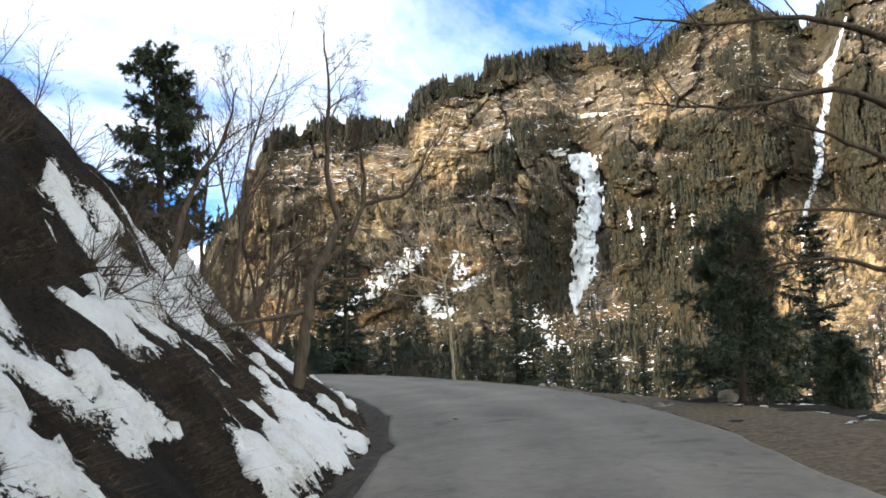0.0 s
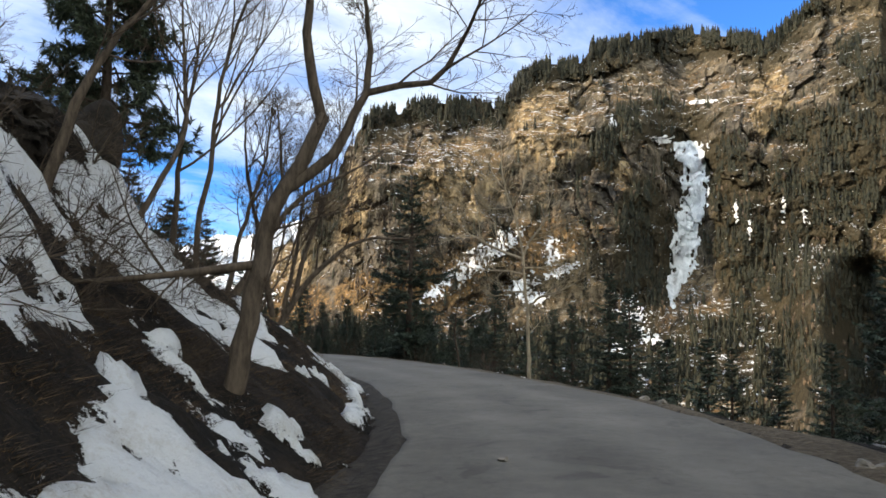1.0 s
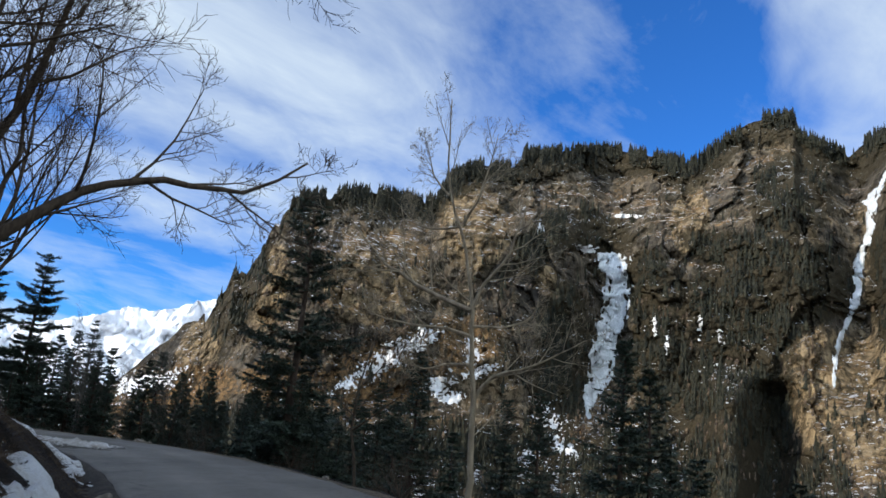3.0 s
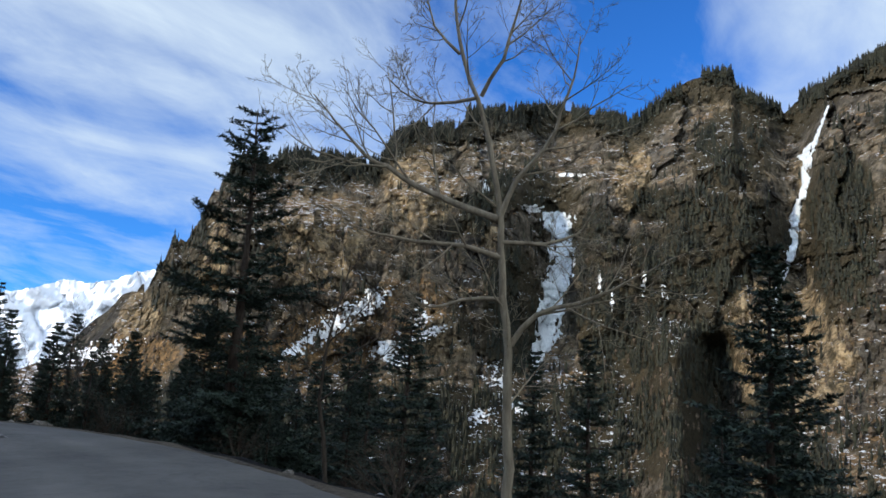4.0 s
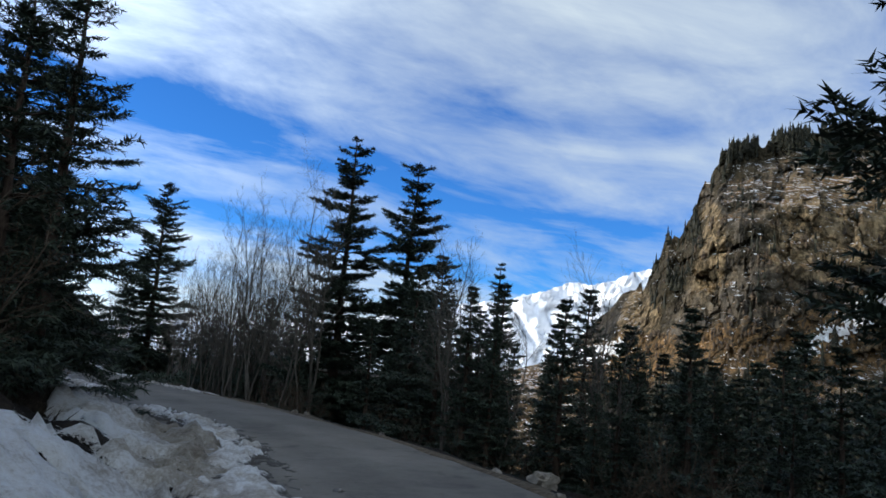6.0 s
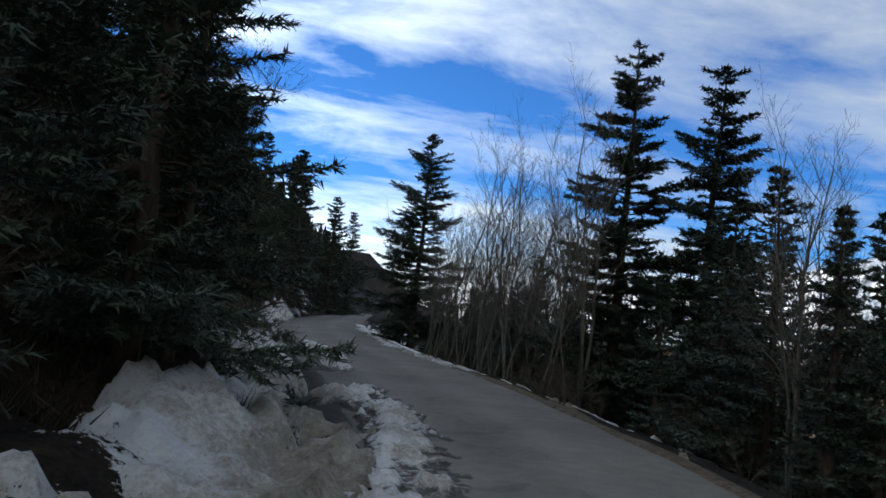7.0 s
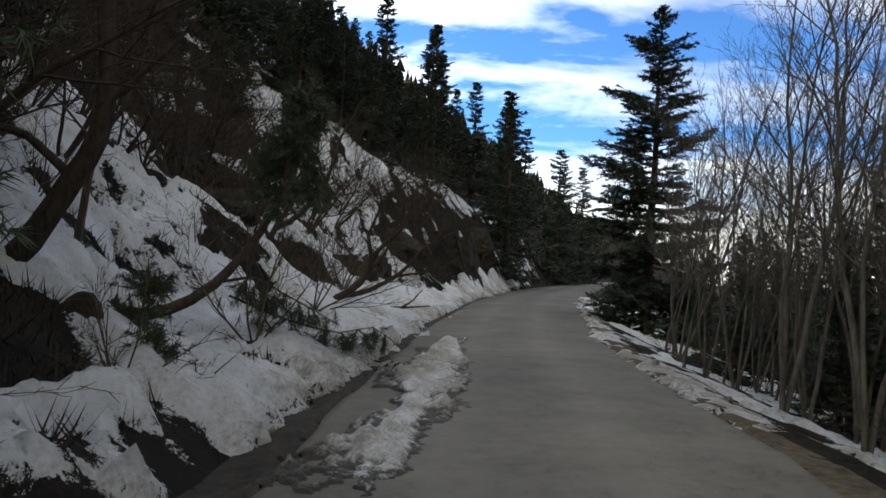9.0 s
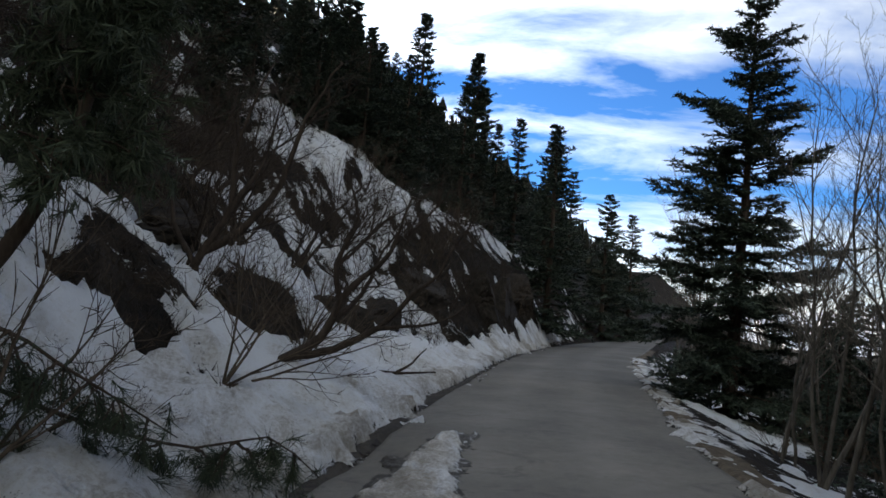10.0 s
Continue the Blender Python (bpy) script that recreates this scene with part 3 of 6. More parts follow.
def build_road():
    ts = np.linspace(0, 1, 1300) ** 1.6
    def even(line):
        s = np.r_[0, np.cumsum(np.hypot(*np.diff(line, axis=0).T))]
        return np.stack([np.interp(ts * s[-1], s, line[:, k]) for k in (0, 1)], 1)
    a, b = even(LEFT), even(RIGHT)
    across_at = np.r_[0, 0.012, 0.03, np.linspace(0.08, 0.92, 19), 0.97, 0.988, 1]
    rows, cols = len(ts), len(across_at)
    v = []
    for k in range(rows):
        l = a[k]
        w = across_at
        p = l[None] * (1 - w)[:, None] + b[k][None] * w[:, None]
        rag = 0.10 * (fbm(p[:, 0] * 1.1, p[:, 1] * 1.1, 0, 3, 70) - 0.5)
        edge = np.zeros(cols)
        edge[:3], edge[-3:] = -1, 1
        across = (b[k] - l) / np.linalg.norm(b[k] - l)
        p = p + (edge * (rag * 3 + 0.02))[:, None] * across
        z = grade(p[:, 0], p[:, 1]) + 0.05 * (1 - (2 * w - 1) ** 2) + 0.02 * (fbm(p[:, 0] * 0.5, p[:, 1] * 0.5, 0, 3, 71) - 0.5)
        z[0] -= 0.09
        z[-1] -= 0.09
        v.append(np.c_[p, z])
    v = np.vstack(v)
    i = np.arange(rows * cols).reshape(rows, cols)
    q = np.stack([i[:-1, :-1], i[:-1, 1:], i[1:, 1:], i[1:, :-1]], -1).reshape(-1, 4)
    me = mesh_np("road", v, q, True)
    lay(me, "wear", np.tile(0.30 * sum(np.exp(-(((across_at - c) / 0.085) ** 2)) for c in (0.30, 0.66)), rows))
    part("road", me, ASPHALT)
    tagged(bpy.data.objects["road"], "narrow worn grey asphalt mountain road without markings", "road", kind="structure")


def build_shoulders():
    """Loose gravel between the asphalt and the slopes."""
    for name, line, sign, label in (("shoulder", RIGHT, 1, "brown gravel shoulder along the road's outer edge"), ("shoulder", LEFT, -1, "narrow earthy shoulder along the foot of the bank")):
        keep = (line[:, 1] > -30) & (line[:, 0] > -80)
        p = line[keep]
        d = np.gradient(p, axis=0)
        d /= np.linalg.norm(d, axis=1)[:, None]
        out = np.c_[d[:, 1], -d[:, 0]] * sign
        wide = (0.45 + 2.3 * (1 - smooth01(p[:, 1] - 0.6 * p[:, 0], 9, 20))) if sign > 0 else np.full(len(p), 0.55)
        wide = wide + 0.35 * (fbm(p[:, 0] * 0.6, p[:, 1] * 0.6, 0, 3, 61) - 0.5)
        cols = 13
        v = []
        for f in np.linspace(-0.12, 1, cols):
            q = p + out * (wide * f)[:, None] if f > 0 else p + out * f
            z = ground_at(q[:, 0], q[:, 1]) + 0.035 * (1 - max(f, 0) ** 3) + 0.05 * (fbm(q[:, 0] * 3.5, q[:, 1] * 3.5, 0, 3, 63) - 0.5) - 0.045 * (f > 0.97)
            if f <= 0:
                z = np.full(len(p), -0.02) + grade(q[:, 0], q[:, 1])
            v.append(np.c_[q, z])
        v = np.stack(v, 1).reshape(-1, 3)
        i = np.arange(len(v)).reshape(len(p), cols)
        f = np.stack([i[:-1, :-1], i[:-1, 1:], i[1:, 1:], i[1:, :-1]], -1).reshape(-1, 4)
        if sign < 0:
            f = f[:, ::-1]
        tagged(part(name, mesh_np(name, v, f, True), GRAVEL if sign > 0 else MUD), label, "road shoulder", kind="structure")


# snow that is left on the first bank: rows of x, y, x, y and half the width
DRIFTS = [(-4.0, 5.9, -3.55, 6.5, 0.40), (-3.4, 4.6, -3.1, 5.1, 0.30), (-3.5, 6.4, -3.15, 6.6, 0.22), (-4.0, 7.5, -3.8, 7.9, 0.14), (-4.0, 8.3, -4.5, 10.4, 0.32), (-4.6, 10.2, -4.7, 12.8, 0.52), (-5.0, 10.6, -5.3, 13.2, 0.34),
          (-5.4, 13.2, -5.7, 16.0, 0.40), (-5.3, 15.8, -5.5, 18.4, 0.50), (-4.7, 16.3, -4.5, 17.4, 0.30), (-3.05, 7.0, -2.95, 7.3, 0.15), (-3.9, 12.6, -3.2, 12.2, 0.30), (-3.2, 12.2, -2.6, 11.0, 0.40), (-2.6, 11.0, -2.4, 8.4, 0.30),
          (-2.6, 11.6, -2.35, 13.2, 0.34), (-4.3, 14.2, -3.6, 13.8, 0.26), (-3.6, 13.8, -3.0, 13.3, 0.34), (-3.0, 14.5, -2.9, 14.9, 0.12), (-4.1, 17.9, -4.3, 19.8, 0.10), (-5.0, 18.6, -6.3, 21.0, 0.26), (-6.4, 21.0, -6.9, 23.6, 0.26),
          (-3.2, 17.9, -3.9, 20.6, 0.15), (-3.9, 20.6, -4.8, 22.9, 0.14), (-5.0, 23.2, -5.9, 23.6, 0.20), (-5.2, 24.0, -6.6, 26.4, 0.22), (-5.7, 10.0, -5.6, 10.8, 0.22)]


def snow_amount(x, y, dl, dr):
    """How much snow lies: above 0 it shows."""
    lt = late(x, y)
    big = fbm(x * 0.30, y * 0.52, 0, 4, 101) - 0.5
    mid = fbm(x * 1.0, y * 1.3, 0, 3, 107, 0.6) - 0.5
    fine = fbm(x * 2.6, y * 2.9, 0, 3, 113, 0.7) - 0.5
    spur = smooth01(y, 2.5, 4.0) * smooth01(-y, -27, -23) * smooth01(-dl, -3.9, -3.1)
    early = 2.0 * big + 1.4 * mid + 1.0 * fine - 0.02 - 0.12 * smooth01(dl, 9, 22)
    early = early * (1 - spur) - 0.42 * spur + (1.2 * mid + 1.5 * fine) * spur
    for ax, ay, bx, by, w in DRIFTS:
        ux, uy = bx - ax, by - ay
        t = np.clip(((x - ax) * ux + (y - ay) * uy) / (ux * ux + uy * uy), 0, 1)
        r = np.hypot(x - ax - t * ux, y - ay - t * uy)
        early = np.maximum(early, np.clip(0.60 * (1 - r / w), -0.7, 0.36) + 1.3 * mid + 1.6 * fine + 0.9 * (fbm(x * 2.8, y * 1.2, 0, 3, 119, 0.6) - 0.5))
    early = early - 0.9 * smooth01(dl, 4.0, 4.5) * smooth01(-y, -16.5, -15)
    early = early - 0.5 * smooth01(-np.hypot(x + 3.2, y - 16.4), -1.3, -0.7)
    early = np.where(dl > 0.25, early, -1)
    bank = 0.50 - 0.07 * smooth01(dl, 2.6, 3.6) - 0.5 * smooth01(dl, 8.0, 10.5) - 1.3 * smooth01(x, -32, -29) * smooth01(dl + 1.5 * mid, 1.7, 2.3) - 0.05 * smooth01(dl, 4.5, 6) + 1.2 * big + 1.5 * mid + (0.6 + 0.6 * smooth01(dl, 2, 3)) * fine - 0.75 * smooth01(-x, 53, 58) * smooth01(dl, 0.9, 1.6) * smooth01(-dl, -6, -4.5)
    for cx, cy, r in ((-38.7, 45.8, 0.8), (-38.3, 46.5, 0.5), (-41.2, 47.7, 1.25), (-43.3, 48.2, 1.1), (-44.5, 45.0, 1.2), (-40.5, 43.6, 1.3), (-47.2, 46.2, 1.8), (-51.8, 48.2, 1.5), (-57.5, 50.0, 1.7), (-33.1, 44.6, 0.4), (-29.9, 44.3, 0.4), (-64.3, 59.3, 1.5), (-68, 55.0, 1.9), (-67.5, 60.6, 1.6), (-72, 62.5, 1.8), (-49.5, 44.5, 1.5), (-54, 46.0, 1.5)):
        bank = bank - 0.85 * smooth01(-np.hypot((x - cx) * 0.8, y - cy) / (0.85 * r), -1.35, -0.45)
    bank = bank - 0.9 * smooth01(-x, 19.5, 21) * smooth01(-dl, -0.45, 0.05) * (0.55 + 0.9 * smooth01(mid, -0.1, 0.12))
    rest = np.where(dl > -0.3, bank, -1)
    out = early * (1 - lt) + rest * lt
    # a muddy lay-by
    mud = smooth01(-x, 20.2, 21.2) * smooth01(x, -29.0, -28.0) * smooth01(-dl - 0.4 * mid - 0.5 * fine, -1.25, -0.45)
    out = out - 0.95 * mud
    # ridge of shovelled snow along the downhill edge
    ridge = 0.40 - np.abs(dr - 0.28) * 1.15 + 0.7 * mid + 0.8 * fine
    ridge = np.where((x < -28.5) & (x > -64) & (dr > -0.4), ridge, -1)
    under = 1.8 * big + 1.5 * mid + 1.2 * fine - 0.02
    under = np.where((x < -22) & (dr > 0.8), under, np.where(dr > 1.5, -0.25 + 1.2 * mid + 1.5 * fine, -1))
    return np.maximum(np.maximum(out, ridge), under)


def snow_dirt(x, y, dl, dr):
    """Grit thrown up from the road, 0 to 1."""
    near = np.exp(-np.maximum(np.minimum(np.abs(dl), np.abs(dr)) - 0.3, 0) / 1.1)
    return np.clip(0.30 * smooth01(x, -30, -25) * late(x, y) + 0.42 * near * late(x, y) + 0.16 * near + 1.0 * (fbm(x * 0.7, y * 0.7, 0, 3, 151) - 0.5), 0, 1)


def build_snow():
    for name, x0, x1, y0, y1, step, label in (
        ("snow_cover", -20, -1.4, 4, 41, 0.075, "thin patchy old snow on a brown roadside bank"),
        ("snow_bank", -70, -9.5, 36, 70, 0.105, "deep lumpy old snow at the foot of the wooded hill"),
    ):
        xs, ys = np.arange(x0, x1, step), np.arange(y0, y1, step)
        gx, gy = np.meshgrid(xs, ys)
        dl, dr = ground_at(gx, gy, GDL), ground_at(gx, gy, GDR)
        a = snow_amount(gx, gy, dl, dr)
        lt = late(gx, gy)
        a = np.where((lt > 0.5) == (name == "snow_cover"), -1, a)
        near = (dl < 14) & (dr < 9)
        lump = fbm(gx * 2.4, gy * 2.4, 0, 4, 55, 0.65) - 0.5 + 0.5 * (0.16 - np.abs(fbm(gx * 1.5, gy * 1.5, 0, 3, 59, 0.6) - 0.5)) * lt
        crumb = fbm(gx * 3.6, gy * 3.6, 0, 2, 57, 0.5) - 0.5
        deep = np.where(dr > -0.6, 0.07, 0.11 + 0.11 * lt)
        onroad = (dl < 0.0) & (dr < 0.0)
        full = smooth01(a, -0.04, 0.42)
        thick = -0.05 + (0.05 + np.where(onroad, 0.05, deep)) * full + ((0.20 + 0.10 * lt) * lump + (0.14 + 0.10 * lt) * crumb) * smooth01(a, -0.02, 0.15) * np.where(dr > -0.6, 0.35, 1.0)
        thick = np.where(a < -0.1, np.maximum(a, -0.3) * 0.6, thick)
        soft = 0.55 * (1 - lt + lt * smooth01(a, -0.06, 0.25))
        base = ground_at(gx, gy) * (1 - soft) + ground_at(gx, gy, GSOFT) * soft
        base = np.where((dl < 0.05) & (dr < 0.05), np.maximum(base, grade(gx, gy) + 0.045), base)
        z = np.where(a > -0.1, np.maximum(base + thick, ground_at(gx, gy) - 0.05 + 0.07 * full), base + thick)
        keep = (a > -0.10) & (z > ground_at(gx, gy) - 0.14) & near
        lay_on = np.stack([np.clip(a, -1, 0.6), snow_dirt(gx, gy, dl, dr)], -1)
        v, q, ex = sheet(xs, ys, z, keep, lay_on)
        me = mesh_np(name, v, q, True)
        lay(me, "cover", ex[:, 0])
        lay(me, "dirt", ex[:, 1])
        tagged(part(name, me, DRIFT), label, "snow", kind="stuff")


def build_road_snow():
    """Trodden, dirty snow that the plough has left on the asphalt."""
    for pts, wide, label in (
        ([(-11.6, 37.9), (-15.0, 39.95), (-18.6, 42.45), (-20.6, 43.75), (-22.6, 44.6), (-24.0, 45.0)], 0.42, "dirty ploughed snow along the inner edge of the asphalt"),
        ([(-27.2, 46.55), (-30.6, 47.85), (-33.8, 49.1), (-37.6, 50.55)], 0.27, "narrow strip of dirty snow on the asphalt"),
    ):
        line = catmull(pts, 0.5)
        xs, ys = np.arange(line[:, 0].min() - 1.4, line[:, 0].max() + 1.4, 0.06), np.arange(line[:, 1].min() - 1.4, line[:, 1].max() + 1.4, 0.06)
        x, y = np.meshgrid(xs, ys)
        d = np.abs(side(x, y, line))
        run, across = x * 0.90 - y * 0.43, x * 0.43 + y * 0.90
        n = fbm(run * 0.5, across * 1.8, 0, 3, 131, 0.6) - 0.5
        f = fbm(run * 3, across * 7, 0, 3, 137, 0.65) - 0.5
        a = 0.40 * (1 - d / wide) + 1.3 * n + 0.9 * f
        road = grade(x, y) + 0.035
        off = side(x, y, LEFT_FEW)
        road = np.where(off < 0.1, road, ground_at(x, y) + 0.01)
        z = road + np.where(a > -0.15, 0.010 + 0.085 * smooth01(a, -0.1, 0.5) + 0.14 * f * smooth01(a, -0.05, 0.25), -0.05)
        v, q, ex = sheet(xs, ys, z, a > -0.13, np.stack([a, np.clip(0.50 + 1.4 * n, 0, 1)], -1))
        me = mesh_np("snow_strip", v, q, True)
        lay(me, "cover", ex[:, 0])
        lay(me, "dirt", ex[:, 1])
        tagged(part("snow_strip", me, SLUSH), label, "snow", kind="stuff")


# ---- the far side of the valley ----
EYE = np.array([-1.2, 17.0, 0.0])
SKYLINE = [(-40, -1.5), (-32, -1.0), (-26.4, 1.0), (-24.4, 3.1), (-22.5, 5.5), (-21.0, 6.4), (-20.1, 8.4), (-19.45, 10.1), (-18.7, 9.7), (-17.7, 11.9), (-16.2, 15.4), (-13.8, 15.8), (-11.4, 16.5), (-8.8, 16.4), (-5.8, 16.2), (-4.75, 18.4), (-2.3, 19.3), (-0.4, 19.1), (0.65, 20.3), (5.3, 20.7), (6.8, 20.9), (11.9, 20.1), (12.5, 19.6), (13.6, 20.3), (15.8, 21.8), (17.7, 22.8), (19.7, 22.7), (20.0, 21.6), (21.4, 20.8), (23.1, 20.0), (25.0, 21.2), (27.4, 22.2), (30, 23.2), (36, 25), (60, 20)]


def blocks(u, v, seed):
    """Jittered cells: each point's random set, its place within its cell, and the gap to the next cell."""
    iu, iv = np.floor(u), np.floor(v)
    best, second = np.full(u.shape, 9.0), np.full(u.shape, 9.0)
    val, du, dv = np.zeros(u.shape), np.zeros(u.shape), np.zeros(u.shape)
    zero = np.zeros(u.shape)
    for a in (-1, 0, 1):
        for b in (-1, 0, 1):
            cu, cv = iu + a, iv + b
            fu, fv = cu + hash01(cu, cv, zero, seed), cv + hash01(cu, cv, zero, seed + 1)
            r = np.hypot(u - fu, v - fv)
            near = r < best
            second = np.where(near, best, np.minimum(second, r))
            val = np.where(near, hash01(cu, cv, zero, seed + 2), val)
            du = np.where(near, (u - fu) * (2 * hash01(cu, cv, zero, seed + 3) - 1), du)
            dv = np.where(near, v - fv, dv)
            best = np.where(near, r, best)
    return val, du, dv, second - best


def cliff_dist(az, el, sky):
    """Horizontal distance of the rock face along a bearing, for arrays of degrees."""
    up = np.clip((el + 8) / (sky + 8), 0, 1)
    foot = 430 + 60 * np.sin(np.radians(az * 5 + 20))
    # wooded scree below, steep wall above, set-back terrace near the top
    talus = smooth01(el, -8, 4) * 120
    wall = np.clip((el - 4) / 14, 0, 1.4) * 70
    top = smooth01(up, 0.78, 1.0) * 70
    d = foot + talus + wall + top
    d = d + 120 * smooth01(-az, 14, 27)
    # gullies at the two icefalls
    d = d + 55 * np.exp(-(((az - 7.4) / 2.2) ** 2)) * smooth01(el, 0, 6) + 60 * np.exp(-(((az - 23.6) / 1.8) ** 2)) * smooth01(el, 2, 8)
    # a buttress with a deep recess behind it, low on the wall
    d = d - 60 * np.exp(-(((az - 15.6) / 1.5) ** 2)) * smooth01(-el, -6.5, -3.5) + 50 * np.exp(-(((az - 18.3) / 1.3) ** 2)) * smooth01(-el, -6.0, -4.0)
    x, y, z = np.sin(np.radians(az)) * d, np.cos(np.radians(az)) * d, np.tan(np.radians(el)) * d
    steep = 0.30 + 0.70 * smooth01(el, 1, 6)
    d = d - 60 * (fbm(x * 0.010, y * 0.010, z * 0.006, 4, 201) - 0.5) * steep
    # buttresses and blocks, each with its own set and lean, and the cracks between them
    u = np.radians(az) * 540.0
    wu, wv = 34 * (fbm(u * 0.03, z * 0.02, 0, 5, 231, 0.6) - 0.5), 40 * (fbm(u * 0.03, z * 0.03, 0, 5, 233, 0.6) - 0.5)
    for su, sv, out, lean, crack, seed in ((52, 120, 24, 0.22, 3, 241), (19, 40, 10, 0.30, 1.5, 243), (7, 11, 4.5, 0.40, 1.0, 247)):
        set_, tu, tv, gap = blocks((u + wu) / su, (z + wv) / sv, seed)
        d = d - steep * (out * (set_ - 0.5) + lean * (tu * su * 0.8 - np.abs(tv) * sv * 0.35)) + steep * crack * smooth01(-gap, -0.06, 0.0)
    # ledges between beds of rock
    bed = z / 23.0 + 2.6 * fbm(x * 0.012, y * 0.012, z * 0.012, 3, 211)
    d = d + 6.0 * (smooth01(bed % 1.0, 0.0, 0.25) + np.floor(bed) - bed) * steep
    d = d - 6 * (fbm(x * 0.12, y * 0.12, z * 0.08, 4, 223, 0.6) - 0.5)
    return d


def patch_of(az, el, spots):
    """1 inside any of the soft-edged ellipses of bearing, height, two radii and tilt, 0 well outside."""
    out = np.zeros(np.shape(az))
    for ca, ce, ra, re, tilt in spots:
        out = np.maximum(out, smooth01(-np.hypot((az - ca) / ra, (el - ce - tilt * (az - ca)) / re), -1.25, -0.75))
    return out


def wooded(az, el):
    """Where conifers and undergrowth cover the mountain, 0 to 1; one spot also darkens a shaded recess."""
    sky = np.interp(az, [s[0] for s in SKYLINE], [s[1] for s in SKYLINE])
    rim = smooth01(el - sky, -2.0 - 0.5 * np.sin(az * 1.1), -1.0) * smooth01(az, -17, -15)
    # the spot at bearing 17.6, height 3.0 paints a shadowed recess dark
    rest = patch_of(az, el, [(4.4, 6.0, 1.9, 5.0, -0.15), (12.6, 6.6, 3.6, 4.6, 0), (17.5, 13.6, 4.8, 1.3, -0.15), (20.5, 11.5, 2.6, 1.8, -0.2), (10.0, 11.3, 1.6, 2.4, 0), (16.6, 9.5, 3.4, 3.0, 0), (26.2, 12.0, 2.0, 5.0, 0), (17.6, 3.0, 1.8, 4.0, 0), (19.5, 17.5, 2.4, 2.6, 0),
                             (5.5, 15.0, 3.2, 1.4, -0.1), (1.6, 13.2, 1.2, 1.5, 0), (-19.0, 9.0, 1.6, 3.5, 1.0), (14.0, -1.0, 8.0, 3.0, 0), (0.0, -2.0, 10.0, 2.6, 0), (-15.0, -1.5, 5.0, 2.0, 0)])
    return np.maximum(rim, rest)


def bare_rock(az, el):
    """Where the face is fresh ochre rock, 0 to 1."""
    return patch_of(az, el, [(23.0, 4.0, 3.6, 4.6, 0), (20.5, 6.5, 1.6, 2.4, 0), (12.8, 16.0, 1.3, 2.2, 0.3), (-2.6, 14.6, 2.6, 3.0, 0), (-9.5, 10.5, 3.8, 3.4, 0.2), (2.8, 11.6, 0.8, 0.8, 0), (-21.2, 3.5, 1.5, 2.6, 0.6), (7.0, -1.5, 1.3, 2.4, 0), (-16.8, 9.0, 1.0, 3.0, 0)])


def grassy(az, el):
    return patch_of(az, el, [(-6.5, 4.6, 6.5, 2.6, 0.35), (-22.0, 1.0, 3.5, 1.8, 0.3), (-14.5, 2.5, 3.5, 1.6, 0)])


def on_cliff(az, el):
    sky = np.interp(az, [s[0] for s in SKYLINE], [s[1] for s in SKYLINE])
    d = cliff_dist(az, el, sky)
    a = np.radians(az)
    return np.stack([EYE[0] + np.sin(a) * d, EYE[1] + np.cos(a) * d, EYE[2] + np.tan(np.radians(el)) * d], -1)


def build_cliff():
    az = np.r_[np.arange(-40, -27, 0.4), np.arange(-27, 33, 0.095), np.arange(33, 60.5, 0.6)]
    rows = 250
    sky0 = np.interp(az, [s[0] for s in SKYLINE], [s[1] for s in SKYLINE])
    sky = sky0 + 0.5 * (fbm(az * 1.3, az * 0, 0, 4, 230) - 0.5) * smooth01(az, -30, -24)
    crag = smooth01(az, -23, -20.5) * smooth01(-az, 12, 15)
    sky = sky + crag * (0.7 * (fbm(np.floor(az * 2.6 + 1.2 * fbm(az * 3, az * 0, 0, 2, 235)), az * 0, 0, 1, 236) - 0.55) + 0.5 * (fbm(az * 5, az * 0, 0, 3, 237) - 0.5))
    t = np.linspace(0, 1, rows)
    el = -9 + (sky[None] + 9) * t[:, None]
    g = np.broadcast_to(az[None], el.shape)
    p = on_cliff(g, el)
    cover = [np.pad(f(g, el).ravel(), (0, 4 * len(az)), mode="edge") for f in (wooded, bare_rock, grassy)]
    back = []
    for k, (out, fall) in enumerate(((25, -1), (80, -6), (300, -60), (700, -300))):
        e = p[-1].copy()
        r = e[:, :2] - EYE[:2]
        e[:, :2] += r / np.linalg.norm(r, axis=1)[:, None] * out
        e[:, 2] += fall
        back.append(e)
    p = np.vstack([p.reshape(-1, 3)] + back)
    rows += len(back)
    i = np.arange(rows * len(az)).reshape(rows, len(az))
    q = np.stack([i[:-1, :-1], i[:-1, 1:], i[1:, 1:], i[1:, :-1]], -1).reshape(-1, 4)
    me = mesh_np("cliff_mountain", p, q, False)
    for name, values in zip(("wood", "ochre", "grass"), cover):
        lay(me, name, values)
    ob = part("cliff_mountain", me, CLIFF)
    tagged(ob, "sunlit ochre and grey rock wall across the valley", "mountain", kind="structure")


